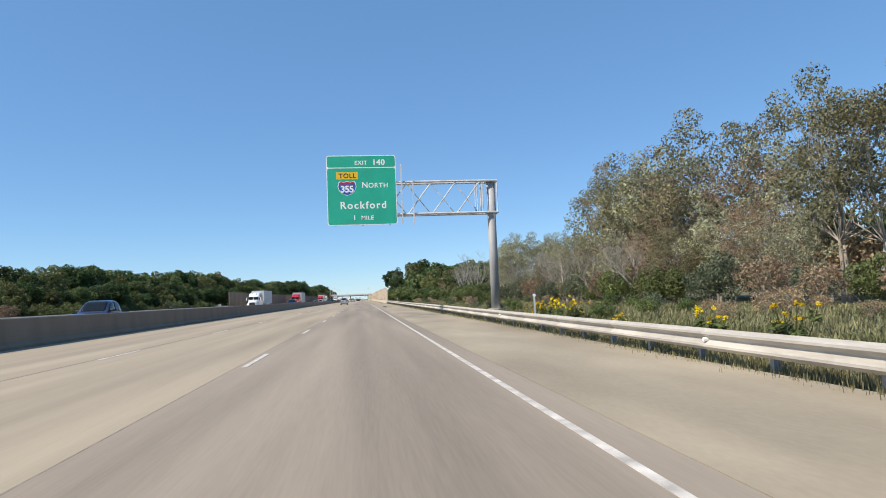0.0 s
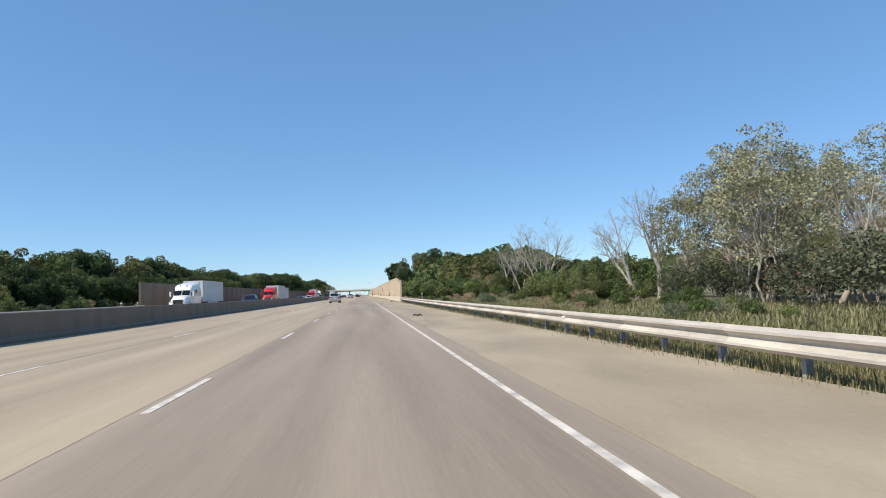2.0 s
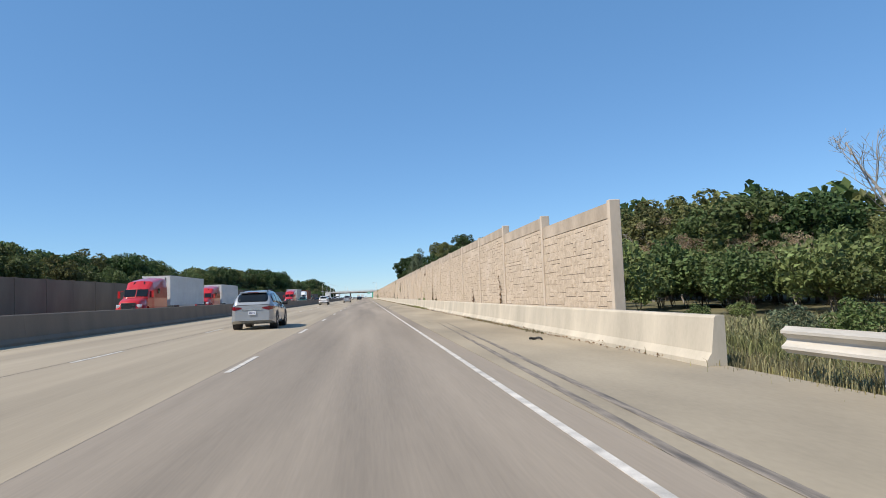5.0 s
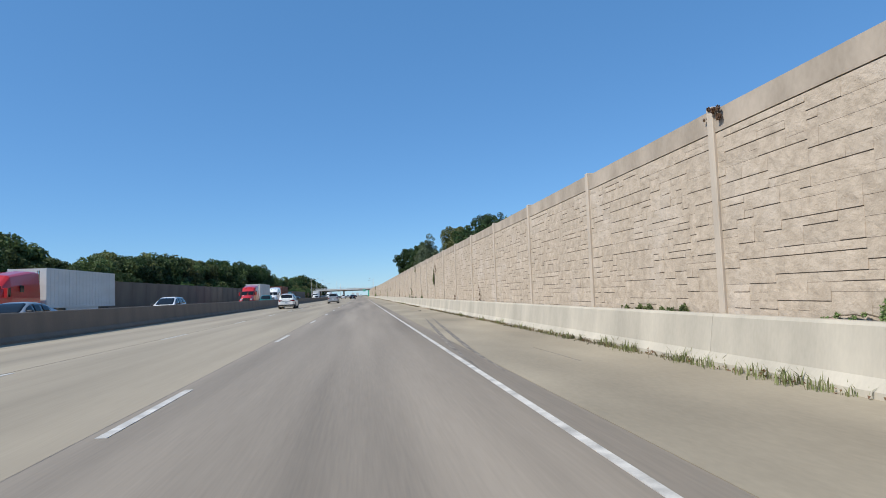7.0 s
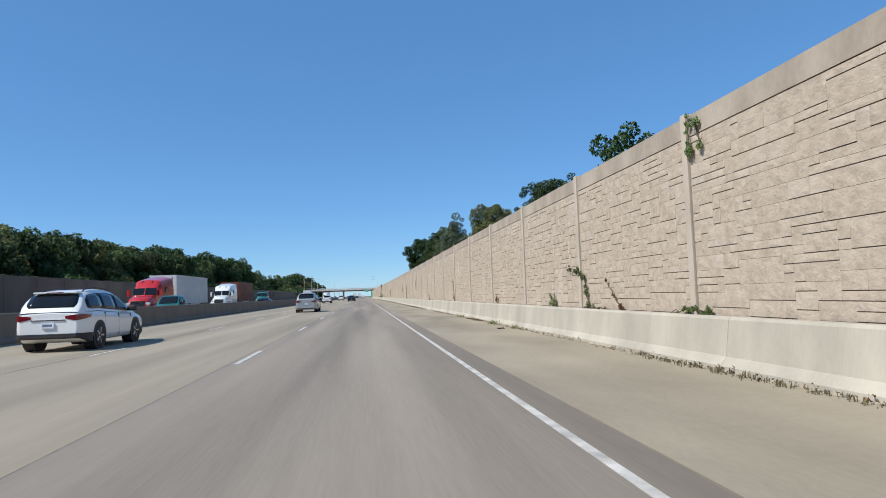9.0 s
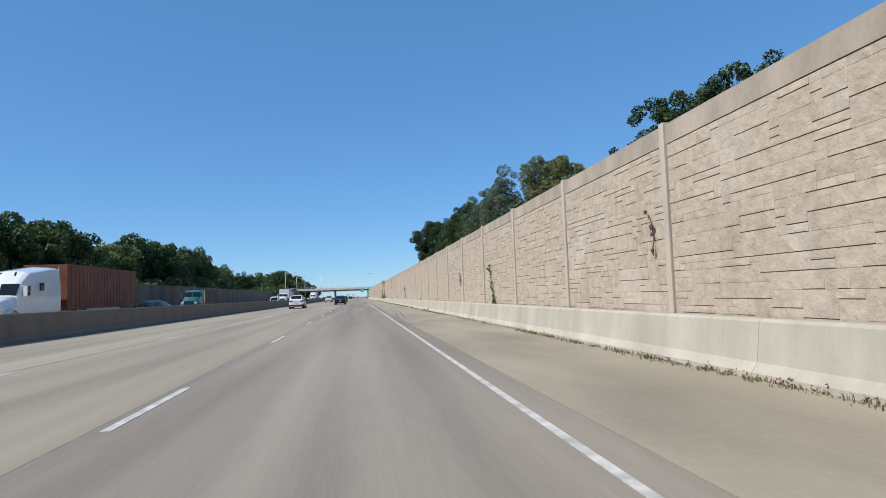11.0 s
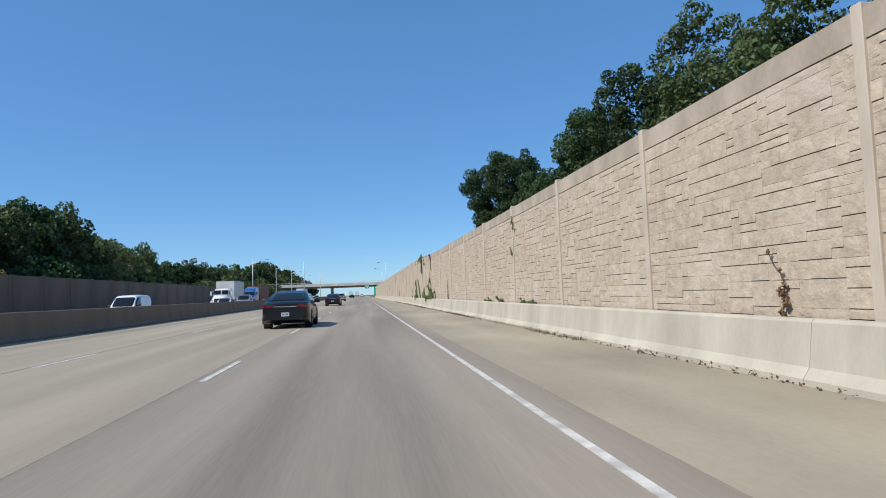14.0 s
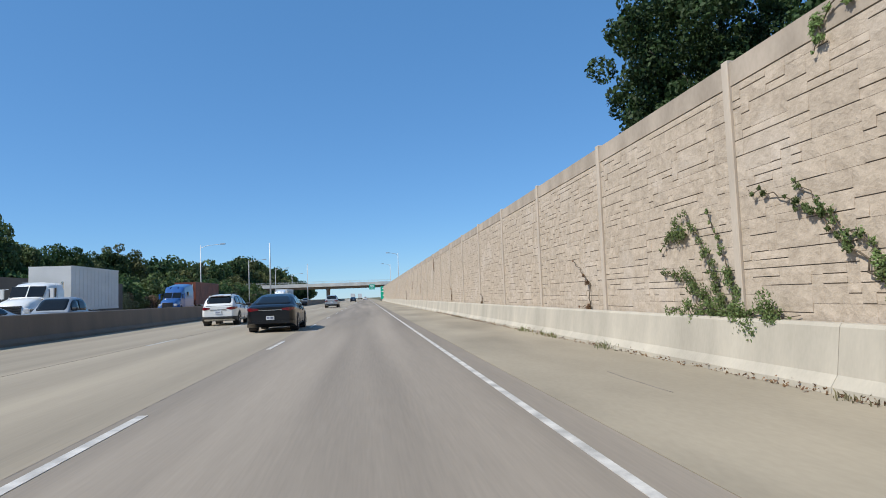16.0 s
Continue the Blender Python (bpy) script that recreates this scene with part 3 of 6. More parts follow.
# ---- trees and plants ----
def leaves(rng, centres, count, size, droop=0.0, mat=None):
    """Many small bent leaves round the given centres (x, y, z, radius)."""
    verts, faces = [], []
    total = sum(c[3] ** 2 for c in centres)
    for cx, cy, cz, r in centres:
        for _ in range(max(3, int(count * r * r / total))):
            d = Vector((rng.gauss(0, 1), rng.gauss(0, 1), rng.gauss(0, 0.85)))
            d.normalize()
            p = Vector((cx, cy, cz)) + d * (r * rng.random() ** 0.45)
            a = Vector((rng.gauss(0, 1), rng.gauss(0, 1), rng.gauss(0, 0.7))).normalized()
            b = a.cross(d + Vector((0.01, 0.02, 0.4))).normalized()
            s = size * rng.uniform(0.6, 1.35)
            n = a.cross(b) * (s * 0.18)
            i = len(verts)
            verts += [p - a * s * 0.6, p + b * s * 0.36 + n, p + a * s * 0.6 - n * droop, p - b * s * 0.36 + n]
            faces.append((i, i + 1, i + 2, i + 3))
    me = bpy.data.meshes.new("leaves")
    me.from_pydata([tuple(v) for v in verts], [], faces)
    me.materials.append(mat)
    return me


def leaf_shells(rs, lumps, size, cover, mat, jitter=0.6):
    """Leaves on the outside of many lumps (x, y, z, radius); each leaf roughly faces outwards, so that a lump takes the light as a bough does."""
    pos, nor = [], []
    for x, y, z, r in lumps:
        n = max(4, int(cover * 4 * math.pi * r * r / (0.48 * size * size)))
        d = rs.normal(size=(n, 3))
        d /= np.linalg.norm(d, axis=1)[:, None]
        pos.append(np.array((x, y, z)) + d * np.array((r, r, r * 0.82)) * (0.62 + 0.46 * rs.random(n) ** 0.7)[:, None])
        nor.append(d + jitter * rs.normal(size=(n, 3)))
    pos, nor = np.concatenate(pos), np.concatenate(nor)
    n = len(pos)
    nor /= np.linalg.norm(nor, axis=1)[:, None]
    a = np.cross(nor, rs.normal(size=(n, 3)))
    a /= np.linalg.norm(a, axis=1)[:, None] + 1e-9
    b = np.cross(nor, a)
    s = (size * rs.uniform(0.55, 1.4, n))[:, None]
    bend = nor * s * 0.14
    co = np.stack((pos - a * s * 0.6 - bend, pos + b * s * 0.4, pos + a * s * 0.6 - bend, pos - b * s * 0.4), axis=1).reshape(-1, 3)
    me = bpy.data.meshes.new("leaves")
    me.vertices.add(4 * n), me.loops.add(4 * n), me.polygons.add(n)
    me.vertices.foreach_set("co", co.ravel())
    me.loops.foreach_set("vertex_index", np.arange(4 * n))
    me.polygons.foreach_set("loop_start", np.arange(0, 4 * n, 4))
    me.update(calc_edges=True)
    me.materials.append(mat)
    return me


TOPS = {}


def make_tree(seed, high, wide, low, n, lump, size, cover, mat, label, trunk_mat=BARK, stems=1, name="tree", core=0.5, ragged=0.14, jitter=0.6, limbs=14, girth=0.017):
    """A tree: a tapered trunk, limbs out to the boughs, and a crown of uneven leafy boughs."""
    rng, rs = random.Random(seed), np.random.RandomState(seed)
    t = thing(name, label, "shrub" if name == "shrub" else "tree", at=pose(0, -400, 0))
    cz, hz, hw = (low + high) / 2, (high - low) / 2, wide / 2
    boughs, turn = [], rng.uniform(0, 6.28)
    for i in range(n):
        dz = 1 - 1.75 * (i + 0.5) / n
        a, q = turn + 2.39996 * i + rng.gauss(0, 0.25), math.sqrt(max(0.0, 1 - dz * dz))
        rho = rng.uniform(0.58, 0.8) + rng.gauss(0, ragged * 0.6)
        r = lump * rng.uniform(0.6, 1.25)
        boughs.append((hw * rho * q * math.cos(a), hw * rho * q * math.sin(a), cz + hz * rho * dz, r))
    bm = bmesh.new()
    for s in range(stems):
        a, lean = rng.uniform(0, 6.28), 0.03 if stems == 1 else 0.1
        bx_, by_ = (0.0, 0.0) if stems == 1 else (0.12 * math.cos(a), 0.12 * math.sin(a))
        stem, rad = [], []
        for k in range(7):
            z = -0.15 + (cz + hz * 0.45) * k / 6
            stem.append((bx_ + lean * z * math.cos(a) + rng.gauss(0, 0.012 * high), by_ + lean * z * math.sin(a) + rng.gauss(0, 0.012 * high), z))
            rad.append(high * girth / stems ** 0.5 * (1 - 0.13 * k))
        tube(bm, stem, rad, 8, caps=False)
        for x, y, z, r in rng.sample(boughs, min(len(boughs), limbs)):
            k = max(2, min(5, int(6 * (z - 0.18 * high) / (cz + hz * 0.45))))
            p, e = Vector(stem[k]), Vector((x, y, z))
            m = p.lerp(e, 0.5) + Vector((rng.gauss(0, 0.03), rng.gauss(0, 0.03), -0.03)) * high
            tube(bm, [p, m, e], [rad[k] * 0.5, rad[k] * 0.32, rad[k] * 0.12], 5, caps=False)
    part("trunk", bm, trunk_mat, t, smooth=True)
    if core:
        boughs.append((0, 0, cz - hz * 0.1, min(hw, hz) * core))
    me = leaf_shells(rs, boughs, size, cover, mat, jitter)
    z = np.empty(len(me.vertices) * 3)
    me.vertices.foreach_get("co", z)
    TOPS[t.name] = float(np.percentile(z[2::3], 99.4))
    part("crown", me, None, t)
    return t


# open thicket beside the guard rail: tall, thin-leaved
NEAR = [
    make_tree(1, 10, 6.0, 1.6, 64, 0.6, 0.11, 0.2, LEAF_GREY, "tall thin-crowned roadside tree with grey-green leaves", TWIG, stems=3, core=0, ragged=0.3, jitter=0.9, limbs=22, girth=0.013),
    make_tree(2, 10, 5.4, 1.8, 60, 0.62, 0.11, 0.21, LEAF_OLIVE, "tall thin-crowned roadside tree with olive leaves", TWIG, stems=2, core=0, ragged=0.3, jitter=0.9, limbs=24, girth=0.013),
    make_tree(3, 10, 6.6, 1.0, 58, 0.6, 0.105, 0.18, LEAF_RUST, "thin roadside tree with rusty autumn leaves", TWIG, stems=3, core=0, ragged=0.32, jitter=0.9, limbs=30, girth=0.012),
    make_tree(4, 10, 8.0, 0.8, 66, 0.74, 0.125, 0.22, LEAF_OLIVE, "broad roadside tree with olive leaves", TWIG, stems=3, core=0, ragged=0.25, jitter=0.9, limbs=24, girth=0.011),
    make_tree(5, 10, 8.4, 0.6, 60, 0.74, 0.145, 0.22, LEAF_GREY, "low twiggy roadside tree with sparse grey leaves", TWIG, stems=4, core=0, ragged=0.3, jitter=0.9, limbs=30, girth=0.011),
    make_tree(6, 10, 8.0, 0.8, 56, 0.8, 0.175, 0.32, LEAF_LIGHT, "low green roadside tree", TWIG, stems=3, core=0.3, ragged=0.25, jitter=0.8, limbs=16, girth=0.008),
]
# closed woodland crowns
WOOD_KINDS = ((11, 8.6, 54, 1.08, LEAF_DARK, "full dark green deciduous tree"), (12, 9.2, 48, 1.16, LEAF_MID, "full green deciduous tree"), (13, 8.0, 50, 1.04, LEAF_DARK, "rounded dark green deciduous tree"),
              (14, 8.4, 48, 1.06, LEAF_WOOD, "olive deciduous tree touched by autumn"), (15, 9.4, 56, 1.06, LEAF_MID, "broad green deciduous tree"))
WOOD_T = [make_tree(seed, 10, wide, 1.0, n, lump, 0.31, 0.6, mat, label, ragged=0.22) for seed, wide, n, lump, mat, label in WOOD_KINDS]
FAR_T = [make_tree(seed + 50, 10, wide, 0.6, 22, lump * 1.45, 0.62, 0.6, mat, label, limbs=4) for seed, wide, n, lump, mat, label in WOOD_KINDS]
BUSH = [
    make_tree(31, 2.4, 3.0, 0.1, 15, 0.5, 0.105, 0.5, LEAF_LIGHT, "bright green shrub on the verge", stems=4, name="shrub", limbs=6),
    make_tree(32, 2.2, 3.0, 0.1, 15, 0.5, 0.105, 0.5, LEAF_MID, "green shrub on the verge", stems=4, name="shrub", limbs=6),
    make_tree(33, 2.6, 2.8, 0.2, 16, 0.45, 0.095, 0.26, LEAF_RUST, "twiggy reddish shrub on the verge", TWIG, stems=5, name="shrub", core=0, limbs=10, jitter=0.9),
    make_tree(34, 2.3, 3.0, 0.1, 15, 0.48, 0.1, 0.36, LEAF_SAGE, "dusty grey-green shrub on the verge", TWIG, stems=5, name="shrub", core=0.3, limbs=8, jitter=0.8),
]


def twig(rng, bm, p, d, length, radius, depth, low=0.3, up=0.1):
    """A dead branch with alternate side branches, each of them finer."""
    p, d, steps = Vector(p), Vector(d).normalized(), 7 if depth > 1 else 4
    pts, rad = [p.copy()], [max(radius, 0.011)]
    side = d.orthogonal().normalized()
    side.rotate(Matrix.Rotation(rng.uniform(0, 6.28), 3, d))
    for k in range(steps):
        bend = 0.1 if depth > 1 else 0.17
        d = (d + Vector((rng.gauss(0, bend), rng.gauss(0, bend), up * 0.5 + rng.gauss(0, bend * 0.5)))).normalized()
        p = p + d * (length / steps)
        pts.append(p.copy())
        rad.append(max(radius * (1 - 0.8 * (k + 1) / steps), 0.008))
        at = (k + 1) / steps
        if depth and at > low and k < steps - 1:
            for _ in range(1 if depth > 2 or rng.random() < 0.75 else 2):
                side.rotate(Matrix.Rotation(2.4 + rng.uniform(-0.5, 0.5), 3, d))
                out = rng.uniform(0.5, 0.85)
                twig(rng, bm, p, d * (1 - out * 0.5) + side * out + Vector((0, 0, up)), length * rng.uniform(0.36, 0.58) * (1.25 - 0.6 * at), rad[-1] * 0.62, depth - 1, 0.2, up)
    tube(bm, pts, rad, 7 if radius > 0.05 else 4, caps=False)


def bare_tree(seed, high, wide, label, stems=4, fork=0.0, lean=(0.0, 0.0)):
    """A dead tree: leaders that part at the height fork, spread to the given width, and lean together."""
    rng = random.Random(seed)
    t = thing("bare_tree", label, "tree", at=pose(0, -400, 0))
    girth = high * 0.0165
    if fork:
        bm = bmesh.new()
        tube(bm, [(0, 0, -0.3), (0.03, 0.02, 0.3), (lean[0] * fork * 0.5 + 0.06, lean[1] * fork * 0.5, fork * 0.6), (lean[0] * fork, lean[1] * fork, fork + 0.1)], [girth * 1.9, girth * 1.5, girth * 1.3, girth * 1.15], 10, caps=False)
        part("trunk", bm, DEAD, t, smooth=True)
    tops = []
    for k in range(stems):
        bm = bmesh.new()
        a = 6.283 * k / stems + rng.uniform(-0.35, 0.35)
        out = wide / high * rng.uniform(0.25, 0.6)
        r0 = 0.1 if not fork else girth * 0.4
        d = Vector((out * math.cos(a) + lean[0], out * math.sin(a) + lean[1], 1))
        twig(rng, bm, (lean[0] * fork + r0 * math.cos(a), lean[1] * fork + r0 * math.sin(a), fork - 0.15), d, (high - fork) * rng.uniform(0.82, 1.0), girth * rng.uniform(0.75, 1.0), 3, 0.22, 0.12)
        tops.append(max(v.co.z for v in bm.verts))
        part("limb", bm, DEAD, t, smooth=True)
    TOPS[t.name] = max(tops)
    return t


BARE = [bare_tree(41, 11, 8.4, "dead leafless tree with pale branching limbs", 5), bare_tree(43, 9, 5.0, "slender dead tree with fine pale twigs", 3),
        bare_tree(44, 10, 9.0, "dead leafless tree with a bare trunk forking at half its height", 5, 3.2, (0.04, 0.06)),
        bare_tree(46, 8.6, 6.0, "leaning dead tree with pale tangled branches", 3, 1.2, (-0.12, 0.5))]

rng = random.Random(77)
used = set()


def plant(kinds, x, y, s, z=-0.1, squeeze=1.0):
    """Put one tree of the given kinds at x, y; the first of each kind is moved, the rest are copies."""
    k = kinds[rng.randrange(len(kinds))]
    m = pose(x, y, z, 0, 0, rng.uniform(0, 360)) @ Matrix.Diagonal((s * squeeze * rng.uniform(0.9, 1.1), s * squeeze * rng.uniform(0.9, 1.1), s, 1))
    if k.name not in used:
        used.add(k.name)
        k.matrix_basis = m
        return k
    ob = copy_thing(k, m)
    ob.matrix_basis = m
    return ob


crowd = []      # trees that only fill the wood, joined into one thing


def fill(kinds, x, y, s):
    crowd.append((kinds[rng.randrange(len(kinds))], pose(x, y, -0.1, 0, 0, rng.uniform(0, 360)) @ Matrix.Diagonal((s, s, s * rng.uniform(0.92, 1.05), 1))))


def plant_to(kinds, x, y, top, squeeze=1.0):
    """One tree of the given kinds whose crown reaches the height top."""
    k = kinds[rng.randrange(len(kinds))]
    return plant([k], x, y, (top + 0.1) / TOPS[k.name], squeeze=squeeze)


# right-hand thicket beyond a grassy verge: tall at first, low hedge before the wall
HEDGE = ((-30, 13.6), (27, 13.6), (31, 15.0), (34, 15.5), (37, 13.0), (40, 14.3), (48, 15.0), (50, 12.4), (52, 14.2), (60, 13.8), (65, 15.0), (69, 15.2), (72, 8.0), (75, 8.6), (78, 9.8), (82, 11.0), (86, 11.2), (88, 11.6), (95, 12.2), (100, 11.9),
         (108, 10.2), (112, 8.2), (117, 6.4), (121, 4.4), (128, 4.3), (135, 4.9), (162, 5.6), (169, 5.9), (175, 7.4), (193, 9.3), (214, 10.3), (222, 11.0))
y = 30.0
while y < 96:
    hgt = table(HEDGE, y) * (1.0 if y < 68 else 0.9)
    plant_to(NEAR[:4], rng.uniform(25.2, 28.0), y, hgt * rng.uniform(0.8, 1.0))
    plant_to(NEAR[2:5] if y < 95 else NEAR[2:], rng.uniform(21.5, 24.0), y + rng.uniform(0.8, 2.2), hgt * rng.uniform(0.34, 0.56))
    fill(FAR_T[1:], rng.uniform(33, 38), y + rng.uniform(0, 2), hgt * rng.uniform(0.04, 0.055))
    y += rng.uniform(3.0, 4.2)
for x, y, top in ((20.2, 91.6, 7.8), (21.0, 88.2, 9.0), (20.6, 84.4, 9.2)):
    plant_to(NEAR[:3], x, y, top)
y = 20.0
while y < 176:
    low = 0.45 if 130 < y < 144 else 0.75 if 148 < y < 159 else 1.0        # open ground before the dead trees
    plant(BUSH[2:] + BUSH[:1] if y < 100 else BUSH[:2], rng.uniform(19.0, 21.6), y, rng.uniform(0.85, 1.5) * (low if not 97 < y < 112 else 0.6))
    if y > 114 and low == 1.0 and not 128 < y < 150:
        plant(BUSH[:2], rng.uniform(23.0, 26.5), y + 1.2, rng.uniform(1.2, 1.6))
    fill(BUSH[2:] if y < 100 else BUSH[:2], rng.uniform(27.5, 33.0), y, rng.uniform(1.3, 2.1))
    y += rng.uniform(2.2, 3.4)
y = 123.0
while y < 250:
    plant_to(WOOD_T[1:] + WOOD_T[3:4], rng.uniform(26.5, 31.0), y, table(HEDGE, min(y, 221)) * rng.uniform(0.84, 1.04), 1.15)
    fill(BUSH[:2], rng.uniform(27.0, 30.0), y + 1, rng.uniform(1.3, 1.8))
    fill(FAR_T, rng.uniform(34, 42), y + 2, table(HEDGE, min(y, 221)) * rng.uniform(0.1, 0.125))
    y += rng.uniform(3.6, 5.0)
for _ in range(60):
    fill(BUSH[:2], rng.uniform(9.5, 22.0), rng.uniform(158, 250), rng.uniform(1.1, 1.9))
for _ in range(90):
    fill(BUSH, rng.uniform(9.0, 19.5), rng.uniform(14, 156), rng.uniform(0.22, 0.5))
for k, x, y, top in ((0, 25.6, 142.0, 11.8), (1, 25.2, 160.3, 11.8), (1, 26.0, 155.5, 10.0), (1, 26.4, 190.0, 8.6)):
    plant([BARE[k]], x, y, top / TOPS[BARE[k].name])
for k, x, y, top in ((1, 21.4, 58.0, 6.8), (3, 20.8, 63.5, 6.2), (1, 21.8, 68.4, 7.4), (3, 21.2, 72.0, 6.4), (1, 21.0, 76.5, 6.0), (3, 22.0, 81.0, 6.6), (1, 20.4, 85.5, 5.6), (1, 20.8, 51.0, 6.4), (3, 21.0, 45.0, 6.0)):
    plant([BARE[k]], x, y, top / TOPS[BARE[k].name])
for x, y, top in ((23.4, 180.0, 6.2), (24.0, 173.0, 5.6), (24.8, 188.0, 6.6), (23.0, 167.0, 4.8)):
    plant_to(NEAR[2:3], x, y, top)
plant_to(NEAR[1:2], 26.0, 57.6, 14.2)
plant_to(NEAR[:1], 26.4, 54.2, 13.6)
plant_to(NEAR[5:], 22.6, 158.5, 4.2)
for x, y, top in ((17.8, 116.0, 2.4), (18.0, 111.0, 2.9), (18.2, 107.4, 2.6), (17.6, 113.4, 2.8), (18.0, 104.4, 2.3), (17.0, 101.5, 1.9), (16.8, 109.0, 1.8)):
    plant_to(BUSH[:1], x, y, top)
for k, x, y, top in ((2, 26.0, 107.4, 9.9), (3, 26.2, 112.6, 9.2)):
    m = pose(x, y, -0.1) @ Matrix.Scale((top + 0.1) / TOPS[BARE[k].name], 4)
    if k == 2:
        BARE[k].matrix_basis = m
    else:
        copy_thing(BARE[k], m).matrix_basis = m
for x, y in ((39.0, 332.0), (41.5, 345.0), (40.0, 378.0), (43.0, 395.0), (42.0, 412.0), (38.5, 425.0), (40.5, 444.0), (38.0, 462.0), (41.0, 480.0)):
    plant_to(FAR_T, x, y, 0.45 * x + 1.0 + rng.uniform(-0.8, 0.4))
# ridge of wood far behind the thicket and the noise wall
y = 215.0
while y < 440:
    plant_to(WOOD_T if y < 300 else FAR_T, rng.uniform(43, 52), y + 2, 9.4 * table(((200, 1.15), (258, 1.5), (300, 1.7), (460, 1.8)), y) * rng.uniform(0.86, 1.04))
    y += rng.uniform(4.6, 6.4)


# tall trees that rise over the noise wall
def wall_tree(seed, x, y, top, wide, low, n, lump, cover, mat, label, size=0.23, **more):
    t = make_tree(seed, top, wide, low, n, lump, size, cover, mat, label, **more)
    t.matrix_basis = pose(x, y, -0.1) @ Matrix.Diagonal((1, 1, (top + 0.1) / TOPS[t.name], 1))
    used.add(t.name)


wall_tree(201, 21.6, 471.0, 21.0, 15.6, 6.0, 110, 1.2, 0.62, LEAF_DARK, "full round dark green tree behind the noise wall", ragged=0.2)
wall_tree(202, 23.4, 440.0, 18.8, 10.0, 6.5, 70, 1.05, 0.6, LEAF_DARK, "dark green oak-like tree behind the noise wall", ragged=0.2)
wall_tree(203, 24.0, 431.0, 19.8, 10.0, 6.0, 70, 1.0, 0.58, LEAF_DARK, "tall dark green tree behind the noise wall", ragged=0.22)
wall_tree(204, 22.4, 420.0, 19.4, 7.0, 6.0, 50, 0.85, 0.5, LEAF_MID, "tall loose-crowned tree behind the noise wall", ragged=0.34)
wall_tree(205, 22.8, 410.0, 16.6, 9.0, 5.5, 56, 0.98, 0.55, LEAF_MID, "broad green tree behind the noise wall", ragged=0.22)
wall_tree(212, 25.4, 449.5, 17.8, 8.0, 6.0, 52, 1.0, 0.6, LEAF_DARK, "dark green tree within a group behind the noise wall", ragged=0.2)
wall_tree(214, 23.6, 462.5, 16.4, 8.0, 6.0, 56, 1.0, 0.6, LEAF_DARK, "rounded dark green tree between two taller ones", ragged=0.2)
wall_tree(206, 21.4, 390.0, 19.4, 8.0, 5.0, 90, 0.9, 0.5, LEAF_SAGE, "feathery grey-green tree with upswept sprays behind the noise wall", size=0.19, core=0.4, ragged=0.2, jitter=0.9, limbs=24, girth=0.01)
wall_tree(213, 21.5, 399.0, 16.0, 8.0, 5.0, 60, 0.8, 0.45, LEAF_SAGE, "low grey-green tree behind the noise wall", size=0.2, ragged=0.3, jitter=0.8)
wall_tree(207, 32.4, 398.0, 22.6, 13.4, 9.0, 90, 1.2, 0.6, LEAF_WOOD, "broad round tree with yellowing olive leaves behind the noise wall", size=0.25, ragged=0.18)
wall_tree(208, 35.5, 366.0, 22.8, 8.0, 9.0, 56, 0.95, 0.55, LEAF_DARK, "dark green tree well behind the noise wall", size=0.24, ragged=0.28)
wall_tree(209, 35.0, 358.5, 21.4, 8.0, 9.0, 52, 0.95, 0.5, LEAF_MID, "loose green tree well behind the noise wall", size=0.24, ragged=0.3)
wall_tree(210, 34.0, 350.0, 20.6, 8.0, 9.0, 52, 0.9, 0.5, LEAF_DARK, "dark leafy tree well behind the noise wall", size=0.24, ragged=0.3)
wall_tree(211, 15.4, 277.6, 10.3, 4.8, 4.4, 46, 0.55, 0.6, LEAF_DARK, "slight open-crowned tree just over the noise wall", size=0.2, core=0, ragged=0.35, jitter=0.9, limbs=20)
wall_tree(215, 12.2, 252.2, 8.3, 4.6, 3.6, 64, 0.4, 0.36, LEAF_DARK, "open-crowned sapling with few large leaves over the noise wall", size=0.21, core=0, ragged=0.3, jitter=0.9, limbs=26)
wall_tree(216, 35.6, 375.0, 19.9, 9.0, 9.0, 56, 0.95, 0.55, LEAF_DARK, "dark green tree well behind the noise wall", size=0.24, ragged=0.24)
y = 255.0
while y < 486:
    for x in (24.5, 29.5):
        fill(FAR_T, x + rng.uniform(-2, 2), y + rng.uniform(-2, 2), rng.uniform(0.95, 1.2))
    y += 5.5
for y in range(530, 800, 10):
    fill(FAR_T, rng.uniform(20, 28), y, rng.uniform(0.6, 0.95))


# wood on the far side of the oncoming lanes
LEFT = ((40, 6.5), (86, 6.9), (95, 7.6), (108, 8.9), (124, 8.1), (140, 8.3), (156, 9.5), (170, 9.2), (186, 10.5), (203, 10.6), (217, 10.2), (232, 9.0), (250, 10.4), (270, 11.0), (282, 8.9), (290, 8.2), (300, 9.3), (320, 10.9),
        (332, 11.5), (354, 11.9), (374, 12.4), (395, 14.2), (409, 13.2), (415, 10.6), (424, 12.5), (436, 15.2), (446, 15.0), (452, 12.5), (457, 13.9), (474, 15.9), (482, 16.2), (489, 13.4), (494, 10.8), (503, 12.4), (516, 12.6),
        (524, 9.0), (532, 12.1), (541, 10.0), (552, 11.6), (566, 12.1), (580, 11.4), (600, 11.8), (632, 12.2), (656, 16.8), (680, 17.6), (780, 17.4), (842, 13.0), (900, 12.5))
y = 56.0
